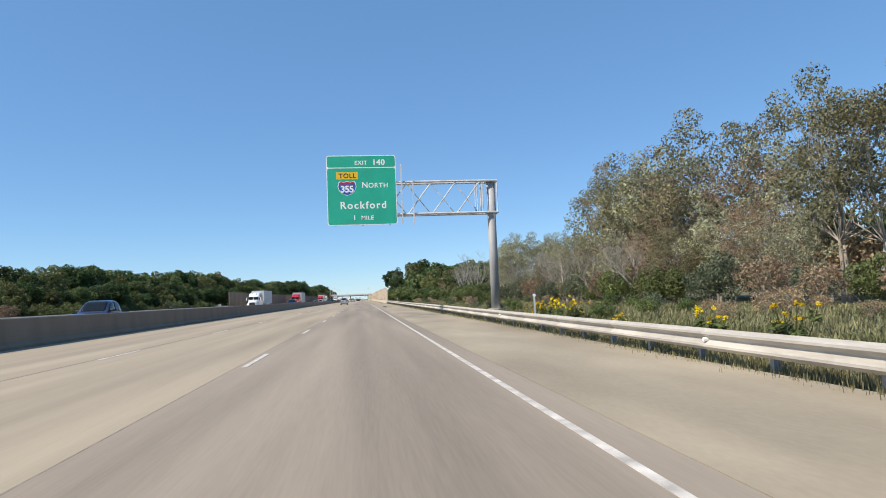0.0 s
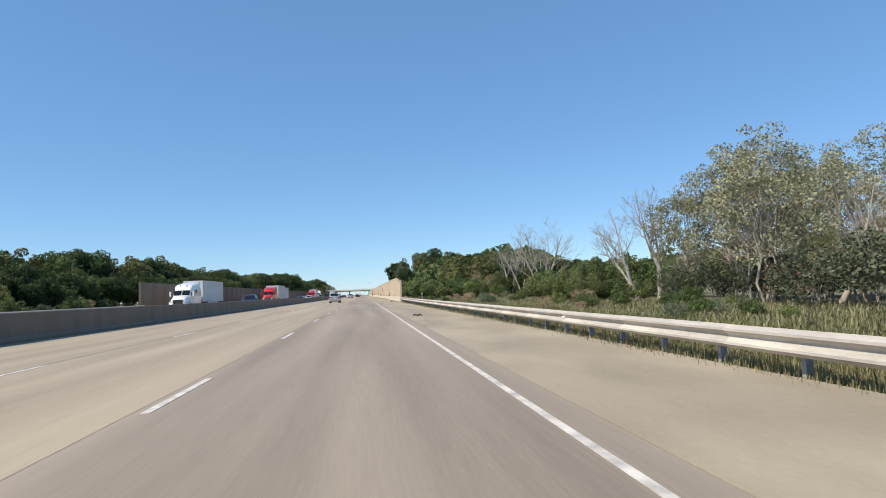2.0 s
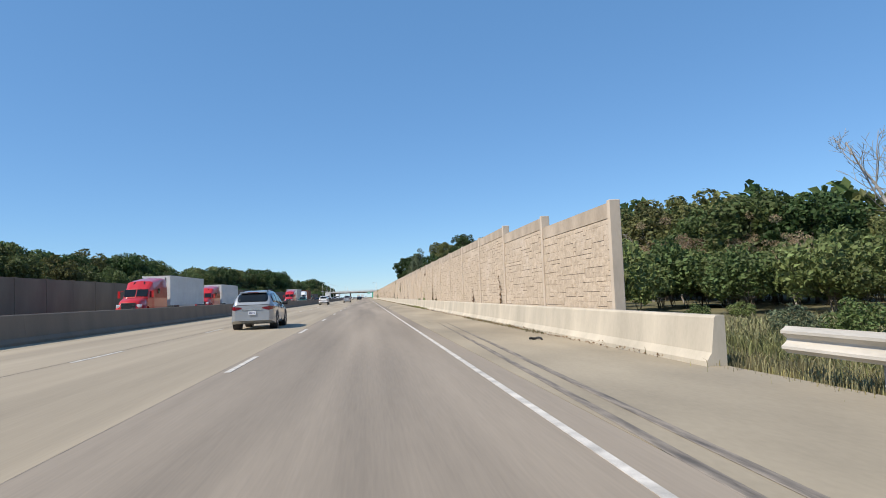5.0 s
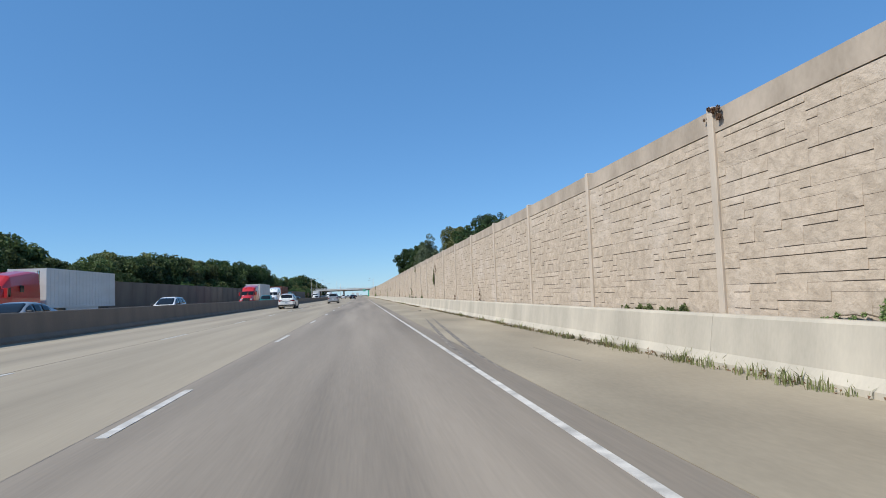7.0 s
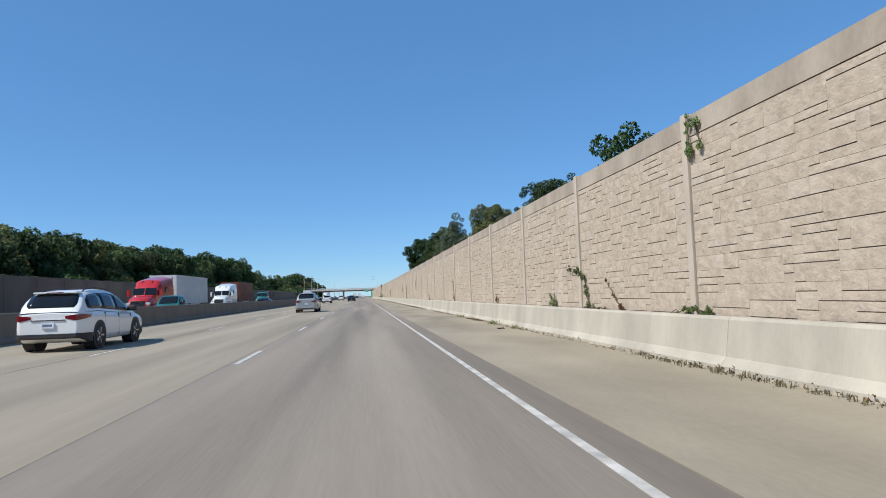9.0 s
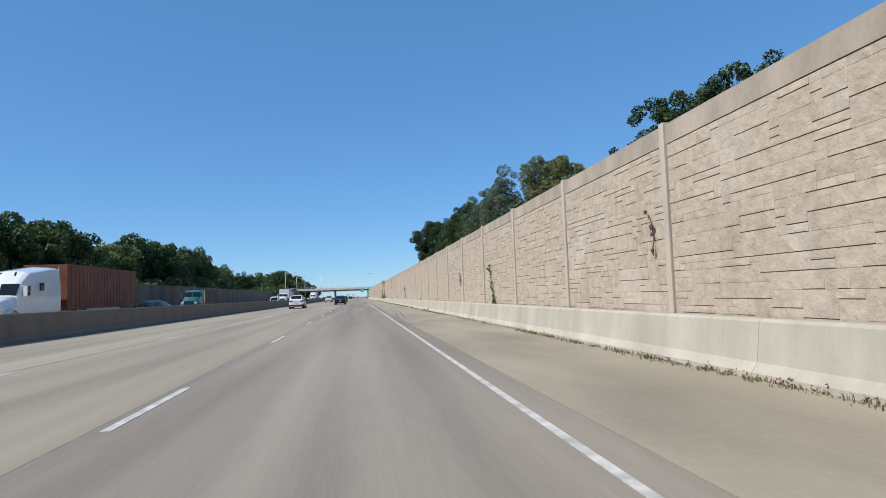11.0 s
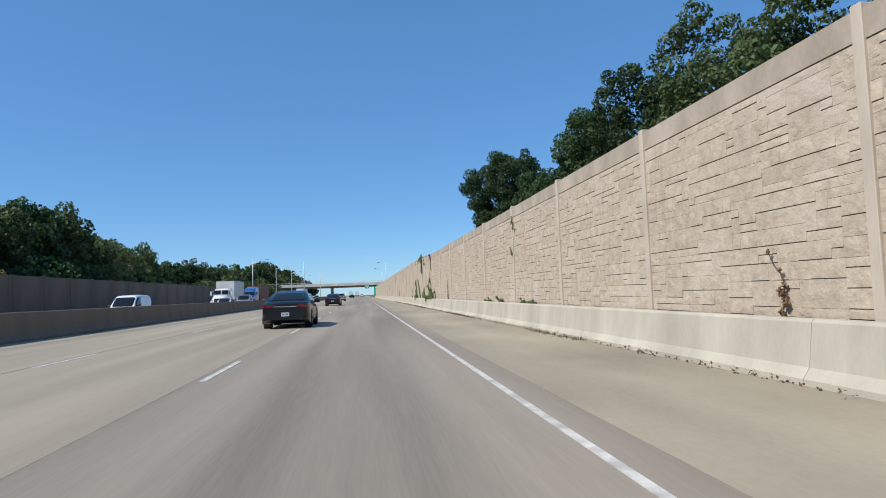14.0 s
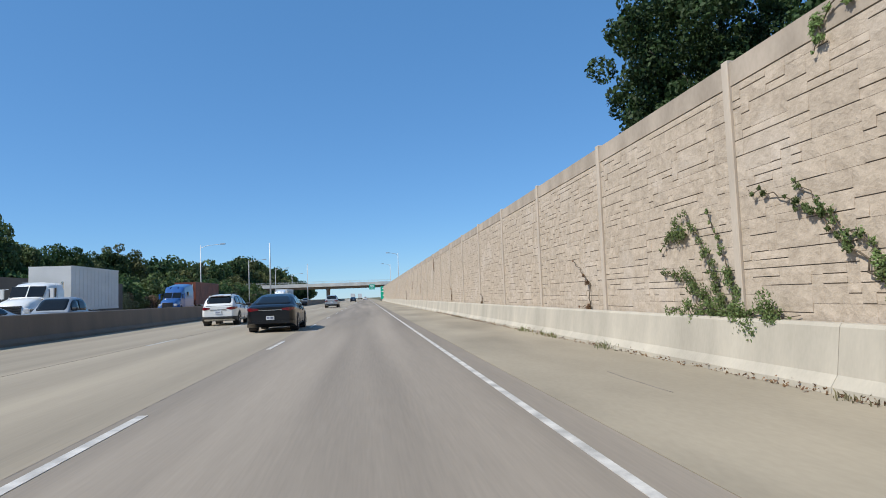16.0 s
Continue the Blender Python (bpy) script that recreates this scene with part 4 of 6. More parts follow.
while y < 880:
    h, near = table(LEFT, y), y < 560
    if 640 < y < 660:
        y += 8
        continue
    plant_to(WOOD_T if near else FAR_T, rng.uniform(-46.5, -43.5), y, h * rng.uniform(0.92, 1.03), 0.86 if y > 400 else 1.0)
    if y < 300 or not near:
        plant_to(FAR_T if not near else WOOD_T, rng.uniform(-39.5, -37.0), y + rng.uniform(2, 4), h * rng.uniform(0.55, 0.74))
    else:
        fill(FAR_T, rng.uniform(-40, -37.0), y + rng.uniform(2, 4), h * rng.uniform(0.045, 0.06))
    fill(FAR_T, rng.uniform(-60, -52), y + rng.uniform(0, 4), h * rng.uniform(0.08, 0.1))
    y += rng.uniform(5.4, 7.2) if y < 400 else rng.uniform(7.0, 9.0)
y = 40.0
while y < 150:
    plant_to(WOOD_T, rng.uniform(-35.5, -33.5), y, rng.uniform(3.2, 4.8))
    y += rng.uniform(3.2, 4.6)
y = 40.0
while y < 140:
    plant(BUSH[:2] + BUSH, rng.uniform(-32.5, -30.5), y, rng.uniform(0.6, 1.1))
    y += rng.uniform(2.4, 4.0)
y = 517.0
while y < 640:
    plant(BUSH, rng.uniform(-31.5, -29.5), y, rng.uniform(1.0, 1.9))
    fill(FAR_T, rng.uniform(-34, -31.5), y + 1.5, rng.uniform(0.45, 0.68))
    y += rng.uniform(3.0, 4.5)


def join(items, name, label, category):
    """Many trees as one mesh of kind stuff; their crowns keep every second leaf, made larger."""
    mats, co, idx, slot, base = [], [], [], [], 0
    for ob, m in items:
        for child in ob.children:
            me = child.data
            if child.name.startswith("trunk") and ob.name.split(".")[0] == "tree":
                continue
            v = np.empty(len(me.vertices) * 3)
            me.vertices.foreach_get("co", v)
            r = np.array(m.to_3x3())
            v = v.reshape(-1, 3)
            faces = [list(p.vertices) for p in me.polygons]
            if child.name.startswith("crown"):
                quads = v.reshape(-1, 4, 3)[::2]
                mid = quads.mean(axis=1, keepdims=True)
                v = (mid + (quads - mid) * 1.38).reshape(-1, 3)
                faces = np.arange(len(v)).reshape(-1, 4).tolist()
            co.append(v @ r.T + np.array(m.translation))
            if me.materials[0] not in mats:
                mats.append(me.materials[0])
            idx += [[i + base for i in f] for f in faces]
            slot += [mats.index(me.materials[0])] * len(faces)
            base += len(v)
    me = bpy.data.meshes.new(name)
    me.from_pydata(np.concatenate(co), [], idx)
    for m in mats:
        me.materials.append(m)
    me.polygons.foreach_set("material_index", slot)
    return tagged(new(name, me), label, category, "", "stuff")


join(crowd, "woodland", "dense mixed green woodland beyond the verge", "woodland")

# ---- vines on the noise wall ----
VX = WALL_X - 0.05
VINE_WOOD = material("vine_stem", (0.12, 0.09, 0.06), 0.9, var=0.2)


def vine(name_label, runs, leafy, width, mat=None, seed=0, size=0.042, x=VX):
    """runs: lists of (y, z) along the wall; leaves crowd round them."""
    rng = random.Random(seed)
    v = thing("vine", name_label, "climbing plant", group="vines on the noise wall")
    bm = bmesh.new()
    centres = []
    for run in runs:
        pts = []
        for (ya, za), (yb, zb) in zip(run, run[1:]):
            n = max(2, int(math.hypot(yb - ya, zb - za) / 0.12))
            for i in range(n):
                f = i / n
                pts.append((x + rng.uniform(-0.03, 0.01), ya + (yb - ya) * f + rng.gauss(0, 0.03), za + (zb - za) * f + rng.gauss(0, 0.03)))
        pts.append((x, *run[-1]))
        tube(bm, pts, [0.016 * (0.35 + 0.65 * i / len(pts)) for i in range(len(pts))], 5, caps=False)
        for i, p in enumerate(pts):
            w = width * (0.45 + 0.75 * i / len(pts)) * rng.uniform(0.5, 1.2)
            if rng.random() < leafy:
                centres.append((p[0] - 0.03, p[1] + rng.gauss(0, w * 0.5), p[2] + rng.gauss(0, w * 0.5), w))
    part("stem", bm, VINE_WOOD, v)
    me = leaves(rng, centres, int(72 * len(centres)), size, 1.0, mat or LEAF_VINE)
    co = np.empty(len(me.vertices) * 3)
    me.vertices.foreach_get("co", co)
    co = co.reshape(-1, 3)
    co[:, 0] = np.clip(x - np.abs(co[:, 0] - x) * 0.6, x - 0.22, x)
    me.vertices.foreach_set("co", co.ravel())
    part("foliage", me, None, v)
    return v


LEAF_SERE = leaf("leaf_sere", (0.2, 0.155, 0.07), (0.115, 0.1, 0.042))
GREEN, DRY = "green creeper climbing the tan noise wall", "withered brown creeper on the noise wall"
vine(GREEN, [[(445.2, 2.5), (444.65, 1.92), (444.3, 1.28), (444.0, 0.7)], [(446.0, 1.9), (445.6, 2.2), (445.1, 2.1)], [(446.0, 1.5), (445.0, 1.3), (444.3, 0.8)], [(442.4, 0.8), (443.5, 0.8), (444.8, 0.7)], [(444.9, 1.3), (444.7, 0.6)]], 0.9, 0.15, seed=1)
vine(GREEN, [[(445.6, 0.86), (444.4, 0.84), (442.6, 0.82)], [(444.9, 0.85), (444.7, 0.5)], [(443.6, 0.84), (443.5, 0.45)]], 0.9, 0.17, seed=25, x=5.3)
vine(GREEN, [[(434.3, 0.85), (433.5, 0.7), (433.1, 0.4)], [(433.8, 0.85), (432.7, 0.62), (432.4, 0.3)], [(433.2, 0.82), (431.6, 0.8)]], 0.95, 0.15, seed=26, x=5.26)
vine(GREEN, [[(443.3, 2.56), (442.5, 2.32), (441.9, 2.0), (441.5, 1.65), (441.1, 1.26), (440.9, 0.8)]], 0.7, 0.09, seed=2)
vine(DRY, [[(451.0, 2.0), (449.9, 1.45), (449.9, 0.75)], [(450.6, 0.8), (449.8, 0.75)]], 0.45, 0.08, LEAF_DRY, 3)
vine(GREEN, [[(441.8, 4.2), (441.5, 4.4), (440.8, 4.45)], [(441.8, 3.9), (441.7, 4.3)]], 0.8, 0.1, seed=4)
vine(GREEN, [[(431.6, 2.85), (431.4, 2.25), (430.9, 1.65), (430.3, 1.1), (430.1, 0.75)], [(432.5, 2.15), (431.4, 2.2)], [(430.9, 0.8), (429.6, 0.8)], [(431.3, 1.5), (430.8, 0.8)], [(430.7, 1.35), (430.4, 0.8)], [(430.5, 1.3), (430.0, 0.8)], [(430.3, 1.2), (429.7, 0.8)]], 0.9, 0.15, seed=5)
vine(GREEN, [[(434.1, 1.75), (432.6, 1.75), (432.0, 1.1), (431.8, 0.7)], [(432.2, 1.4), (431.9, 0.7)], [(435.2, 0.8), (431.8, 0.8)], [(433.6, 0.3), (433.0, 0.8)], [(432.4, 1.65), (432.2, 1.2), (432.1, 0.8)], [(432.7, 1.7), (432.3, 1.1), (431.9, 0.8)]], 0.95, 0.16, seed=6)
vine(GREEN, [[(434.4, 0.66), (433.0, 0.84), (431.6, 0.86), (430.4, 0.86), (429.1, 0.8)], [(433.4, 0.84), (431.8, 0.9), (430.2, 0.88)]], 0.95, 0.15, seed=30, x=5.3)
vine(GREEN, [[(429.8, 1.25), (428.7, 1.2), (428.2, 1.25), (427.9, 0.76)], [(428.6, 0.8), (427.9, 0.8)]], 0.6, 0.09, seed=7)
vine(GREEN, [[(432.0, 4.25), (430.9, 4.15), (430.4, 3.7)], [(431.0, 3.5), (430.5, 3.45), (430.3, 3.0)], [(435.8, 4.3), (435.8, 3.7)], [(440.0, 4.5), (438.3, 4.3), (438.2, 3.0)]], 0.85, 0.15, LEAF_SERE, 8)
vine(GREEN, [[(440.6, 4.42), (439.6, 4.36), (438.7, 4.45), (438.0, 4.62)], [(439.2, 4.4), (438.5, 3.9), (438.3, 3.4)], [(438.6, 4.6), (438.1, 4.1)], [(439.9, 4.2), (439.0, 4.25), (438.4, 4.1)]], 0.95, 0.16, seed=28)
vine(GREEN, [[(438.4, 1.12), (437.9, 0.98), (437.4, 0.8)], [(437.6, 1.2), (437.3, 0.75)], [(437.2, 1.4), (436.8, 1.34), (436.3, 1.15), (435.8, 0.95), (434.9, 0.75)], [(436.7, 1.25), (436.4, 0.75)], [(436.3, 1.15), (435.9, 0.7)], [(437.5, 0.8), (436.4, 0.8), (435.0, 0.78)]], 0.95, 0.2, seed=29)
vine(GREEN, [[(444.4, 2.4), (443.9, 1.4), (443.8, 0.76)], [(442.3, 2.5), (441.2, 1.6), (440.2, 0.8)], [(436.4, 1.7), (436.2, 0.9)], [(438.5, 1.0), (437.6, 1.0), (436.9, 0.7)]], 0.75, 0.12, seed=9)
vine(GREEN, [[(374.6, 2.15), (373.6, 2.02), (373.0, 1.9)], [(373.9, 2.05), (373.4, 1.72)]], 0.85, 0.1, seed=27)
vine(GREEN, [[(253.7, 4.0), (253.4, 3.8), (253.3, 3.5)], [(253.7, 3.9), (253.6, 3.4)]], 0.9, 0.11, seed=10)
vine(GREEN, [[(260.5, 1.78), (259.8, 1.78), (259.0, 1.53), (258.7, 0.75)], [(259.5, 0.76), (257.6, 0.76)]], 0.75, 0.1, seed=11)
vine(DRY, [[(257.6, 1.5), (257.2, 1.1), (256.7, 0.75)]], 0.6, 0.07, LEAF_DRY, 12)
vine(GREEN, [[(261.9, 1.15), (261.7, 0.75)], [(261.5, 1.1), (261.6, 0.75)]], 0.95, 0.18, seed=13)
vine(GREEN, [[(254.6, 0.8), (253.4, 0.8)]], 0.9, 0.1, seed=14)
vine(GREEN, [[(324.9, 2.2), (324.4, 2.3), (324.15, 1.54), (323.8, 0.9), (323.4, 0.6)], [(324.6, 1.7), (323.9, 1.2), (323.8, 0.5)]], 0.8, 0.1, seed=15)
vine(GREEN, [[(237.2, 2.95), (237.15, 2.5), (237.1, 2.1)], [(237.4, 2.5), (237.15, 1.95)], [(237.0, 2.55), (237.1, 1.9)]], 0.95, 0.15, seed=16)
vine(GREEN, [[(247.7, 1.7), (247.2, 1.1), (246.9, 0.7)], [(248.2, 0.8), (246.4, 0.8)]], 0.7, 0.09, seed=17)
vine(GREEN, [[(187.35, 2.0), (187.3, 1.4), (187.45, 1.0), (187.4, 0.62)], [(187.3, 1.3), (187.5, 0.7)], [(187.9, 0.76), (186.7, 0.74)]], 0.85, 0.09, LEAF_SERE, 18)
vine(DRY, [[(185.05, 1.42), (184.8, 1.15), (184.6, 0.75)], [(186.0, 0.76), (184.3, 0.75)]], 0.75, 0.07, LEAF_SERE, 19)
vine(GREEN, [[(198.7, 3.85), (198.4, 3.95), (198.3, 3.7)]], 0.9, 0.1, LEAF_DRY, 20)
vine(DRY, [[(193.1, 3.5), (193.3, 3.3), (193.5, 3.05)], [(193.2, 3.9), (193.1, 3.8)]], 0.85, 0.09, LEAF_DRY, 31)
vine(GREEN, [[(202.4, 0.76), (199.6, 0.76)]], 0.9, 0.1, LEAF_LIGHT, 21)
vine(GREEN, [[(195.2, 1.45), (195.2, 1.0), (195.4, 0.7)], [(196.3, 0.78), (194.6, 0.78)]], 0.7, 0.11, seed=22)
vine(GREEN, [[(402.9, 3.9), (402.85, 3.5)], [(403.3, 2.8), (403.1, 2.5)]], 0.9, 0.08, seed=23)
vine(GREEN, [[(408.6, 0.78), (407.2, 0.78)], [(406.2, 1.0), (405.6, 0.8), (404.9, 0.8)], [(402.2, 0.78), (400.2, 0.78)]], 0.9, 0.11, LEAF_LIGHT, 24)
for i, (y, z0, z1) in enumerate(((281.8, 0.75, 2.1), (309.8, 1.8, 2.6), (269.4, 0.75, 1.15), (372.5, 0.95, 2.6), (420.8, 0.75, 1.95), (235.9, 2.7, 3.3), (332.1, 1.7, 2.3), (475.0, 0.9, 1.8), (485.0, 3.2, 4.2), (497.6, 1.6, 2.4), (508.9, 2.0, 2.9), (464.4, 0.7, 1.2), (354.5, 0.75, 0.95), (520.5, 0.8, 1.9), (296.4, 0.75, 1.3), (388.3, 0.8, 1.6), (226.5, 0.75, 1.2), (218.6, 0.75, 1.5), (167.5, 0.8, 1.4), (160.8, 0.8, 1.9))):
    vine(DRY, [[(y + 0.15, z1), (y - 0.05, (z0 + z1) / 2), (y, z0)]], 0.8, 0.08, LEAF_DRY, 40 + i)


# ---- grass, weeds and flowers ----
def blades(name, spots, mat, label, category, seed, high=(0.2, 0.6), wide=0.012, per=9, spread=0.16):
    """Tufts of bent blades at the given (x, y, scale) spots, one object of kind stuff."""
    rng = random.Random(seed)
    verts, faces = [], []
    for x, y, s in spots:
        for _ in range(per):
            a, h = rng.uniform(0, 6.28), rng.uniform(*high) * s
            bx_, by_ = x + rng.gauss(0, spread), y + rng.gauss(0, spread)
            dx, dy, w = math.cos(a), math.sin(a), wide * rng.uniform(0.7, 1.6) * (0.6 + s)
            bend = h * rng.uniform(0.2, 1.1)
            i = len(verts)
            verts += [(bx_ - dy * w, by_ + dx * w, -0.13), (bx_ + dy * w, by_ - dx * w, -0.13),
                      (bx_ + dx * bend * 0.35 + dy * w * 0.8, by_ + dy * bend * 0.35 - dx * w * 0.8, h * 0.62),
                      (bx_ + dx * bend * 0.35 - dy * w * 0.8, by_ + dy * bend * 0.35 + dx * w * 0.8, h * 0.62),
                      (bx_ + dx * bend, by_ + dy * bend, h)]
            faces += [(i, i + 1, i + 2, i + 3), (i + 3, i + 2, i + 4)]
    me = bpy.data.meshes.new(name)
    me.from_pydata(verts, [], faces)
    me.materials.append(mat)
    return tagged(new(name, me), label, category, "", "stuff")


rng = random.Random(9)
WEED = leaf("brown_weed", (0.23, 0.2, 0.11), (0.13, 0.12, 0.065))
blades("verge_grass", [(rng.uniform(5.5, 6.2), rng.uniform(4, 147), rng.uniform(0.35, 1.2) * (0.6 + 0.8 * rng.random() ** 2)) for _ in range(3600)], WEED, "brown and green weeds under the guard rail", "grass", 1, high=(0.03, 0.24), wide=0.0035, per=22, spread=0.22)
blades("verge_grass", [(rng.uniform(5.46, 6.0), rng.uniform(4, 147), rng.uniform(0.3, 1.0)) for _ in range(1200)], STRAW, "dry straw-coloured grass under the guard rail", "grass", 11, high=(0.02, 0.14), wide=0.003, per=18, spread=0.22)
blades("verge_grass", [(rng.uniform(6.1, 10.2), rng.uniform(4, 149), rng.uniform(0.5, 1.15)) for _ in range(5200)], BLADE, "rough green grass on the verge", "grass", 2, high=(0.05, 0.34), wide=0.0055, per=14, spread=0.2)
blades("verge_grass", [(rng.uniform(7.6, 20.5), rng.uniform(-4, 155), rng.uniform(0.9, 1.9)) for _ in range(9000)], PALE, "pale seeding grass before the shrubs", "grass", 3, high=(0.04, 0.19), wide=0.008, per=11, spread=0.24)
blades("verge_grass", [(rng.uniform(-30.5, -27.8), rng.uniform(5, 139), rng.uniform(0.7, 1.4)) for _ in range(900)], BLADE, "rough grass beyond the oncoming lanes", "grass", 4, high=(0.25, 0.7), wide=0.025)
spots = []
y = 150.0
while y < 470:
    if noise.noise(Vector((y * 0.06, 3.1, 0))) > 0.02:
        spots += [(rng.uniform(4.98, 5.09), y + rng.uniform(-0.3, 0.3), rng.uniform(0.2, 0.55)) for _ in range(2)]
    y += 0.3
blades("barrier_weeds", spots, WEED, "dry weeds in the seam at the foot of the barrier", "weeds", 5, high=(0.03, 0.2), wide=0.008, per=14, spread=0.09)
blades("barrier_weeds", [(rng.uniform(4.95, 5.08), y0 + rng.gauss(0, 0.5), rng.uniform(0.5, 1.0)) for y0 in (189.5, 191.2, 192.4, 194.0, 195.4, 196.6, 197.6, 198.6, 199.6, 201, 202.4, 204, 206, 209, 212, 216, 222, 264, 268, 276, 345, 347, 359, 365, 371, 448, 452, 455) for _ in range(6)], BLADE, "green weeds at the foot of the barrier", "weeds", 6, high=(0.06, 0.24), wide=0.005, per=12, spread=0.08)


rng = random.Random(31)
litter = []
y = 146.0
while y < 480:
    if noise.noise(Vector((y * 0.11, 7.7, 0))) > -0.25:
        litter.append((rng.gauss(5.03, 0.035), y, rng.uniform(0.0, 0.03), rng.uniform(0.04, 0.11)))
    y += rng.uniform(0.12, 0.3)
tagged(new("leaf_litter", leaves(rng, litter, 11000, 0.04, 0.5, LEAF_DRY)), "brown leaf litter and dirt along the foot of the barrier", "litter", "", "stuff")


def flower_clump(x, y, s, seed):
    rng = random.Random(seed)
    f = thing("flower_clump", "wild yellow flowers on leafy stalks behind the guard rail", "wildflower", group="yellow verge flowers", at=pose(x, y, -0.12))
    bm = bmesh.new()
    heads = []
    for _ in range(14):
        a, r, h = rng.uniform(0, 6.28), rng.uniform(0.1, 0.42) * s, rng.uniform(0.75, 1.25) * s
        top = (r * 1.4 * math.cos(a), r * 1.4 * math.sin(a), h)
        tube(bm, [(0.3 * r * math.cos(a), 0.3 * r * math.sin(a), 0), (r * math.cos(a), r * math.sin(a), h * 0.55), top], [0.012, 0.009, 0.006], 4, caps=False)
        heads.append((*top, 0.06 * s))
    part("stalk", bm, LEAF_LIGHT, f)
    part("leaf", leaves(rng, [(h[0] * 0.8, h[1] * 0.8, h[2] * rng.uniform(0.3, 0.8), 0.16 * s) for h in heads], 330, 0.1, 1.0, LEAF_LIGHT), None, f)
    part("blossom", leaves(rng, heads, 330, 0.042, 0.4, PETAL), None, f)


for i, (x, y, s) in enumerate(((6.5, 22.5, 0.92), (6.9, 21.9, 0.95), (6.4, 23.2, 0.8), (7.2, 21.2, 0.78), (7.4, 18.0, 0.5), (7.4, 13.1, 0.72), (7.2, 10.2, 0.8))):
    flower_clump(x, y, s, 60 + i)

# ---- small things on the verge and shoulder ----
mk = thing("marker_post", "slender white delineator post behind the guard rail", "marker post", at=pose(5.9, 21.9, -0.1))
bm = bmesh.new()
box(bm, -0.03, 0.03, -0.012, 0.012, 0, 1.2)
part("stake", bm, GALV, mk)
bm = bmesh.new()
tube(bm, [(0, -0.03, 1.22), (0, 0.03, 1.22)], 0.055, 12)
part("reflector", bm, SIGN_W, mk)

copy_thing(mk, pose(6.9, 129.3, -0.1))
SKID = material("tyre_rubber_mark", (0.27, 0.23, 0.185), 0.85, var=0.1, scale=3, fine=30, stretch=(5, 0.5, 1), second=(0.085, 0.075, 0.065))


def skid(pts, label):
    """Dark tyre marks: thin films of about a tyre's width along (x, y) points."""
    s = thing("tyre_mark", label, "tyre mark", group="tyre marks")
    for off in (0.0, 0.33):
        bm = bmesh.new()
        fine = []
        for (xa, ya), (xb, yb) in zip(pts, pts[1:]):
            fine += [(xa + (xb - xa) * i / 6, ya + (yb - ya) * i / 6) for i in range(6)]
        n = len(fine)
        rings = [[bm.verts.new((x + off + dx * min(1, 0.12 + 3.2 * min(i, n - 1 - i) / n), y, z)) for dx, z in ((-0.06, 0.0005), (-0.05, 0.0045), (0.05, 0.0045), (0.06, 0.0005))] for i, (x, y) in enumerate(fine)]
        for a, b in zip(rings, rings[1:]):
            for i in range(3):
                bm.faces.new((a[i], a[i + 1], b[i + 1], b[i]))
        me = mesh_of(bm, SKID)
        if me.polygons[1].normal.z < 0:
            me.flip_normals()
        part("streak", me, None, s)


skid([(1.78, 199), (1.95, 203.5), (2.3, 209), (2.75, 216), (3.1, 221.5)], "black double tyre mark across the edge line")
skid([(1.55, 123), (2.05, 135), (2.65, 150), (3.2, 166)], "faint black tyre mark on the shoulder")
skid([(2.1, 331), (2.45, 340), (2.85, 349)], "faint double tyre mark drifting over the shoulder")
TYRE = material("tyre_rubber", (0.025, 0.025, 0.025), 0.75, var=0.2, fine=60)
for i, (x, y, s) in enumerate(((2.84, 88.0, 0.42), (4.5, 264.5, 0.22), (4.2, 151.0, 0.3), (3.9, 233.0, 0.18))):
    rng = random.Random(90 + i)
    bm = bmesh.new()
    pts = [(0.5 * s * math.cos(a), 0.6 * s * math.sin(a), 0.06 * s + 0.12 * s * abs(math.sin(2 * a))) for a in [k * 0.35 for k in range(9)]]
    tube(bm, pts, [0.1 * s * rng.uniform(0.6, 1.2) for _ in pts], 6)
    ob = tagged(new("tyre_scrap", mesh_of(bm, TYRE)), "curled black scrap of tyre on the shoulder", "debris")
    ob.matrix_basis = pose(x, y, -0.004)

# ---- vehicles ----
def paint(name, colour, metal=0.0, coat=0.7):
    return material(name, colour, 0.32, metal=metal, var=0.03, scale=1, fine=200, bump=0.0, coat=coat, spec=0.4)


P_WHITE, P_BLACK, P_SILVER = paint("white_paint", (0.78, 0.78, 0.76)), paint("black_paint", (0.004, 0.004, 0.005), coat=0.25), paint("silver_paint", (0.34, 0.36, 0.38), 0.35)
P_RED, P_BLUE, P_GREEN, P_NAVY = paint("red_paint", (0.5, 0.02, 0.02)), paint("blue_paint", (0.03, 0.1, 0.3)), paint("teal_paint", (0.02, 0.14, 0.13)), paint("navy_paint", (0.02, 0.035, 0.09))
P_YELLOW = paint("yellow_paint", (0.75, 0.4, 0.03))
PLASTIC = material("black_plastic", (0.025, 0.025, 0.027), 0.6, var=0.1, fine=80)
CHROME = material("chrome", (0.75, 0.75, 0.75), 0.12, metal=1.0, var=0.02, bump=0)
RIM = material("alloy_rim", (0.55, 0.55, 0.56), 0.3, metal=0.9, var=0.05, bump=0)
TAIL = material("tail_lamp_red", (0.16, 0.006, 0.012), 0.2, var=0.08, coat=0.5, bump=0)
HEAD = material("head_lamp_clear", (0.75, 0.77, 0.8), 0.1, metal=0.3, var=0.05, coat=0.8, bump=0)
GLASS = material("dark_car_glass", (0.012, 0.015, 0.018), 0.08, var=0.05, bump=0, spec=0.35)
TRAILER = material("white_trailer_sheet", (0.68, 0.68, 0.66), 0.5, var=0.09, scale=0.6, fine=20, stretch=(1, 0.3, 1), bump=0.03)
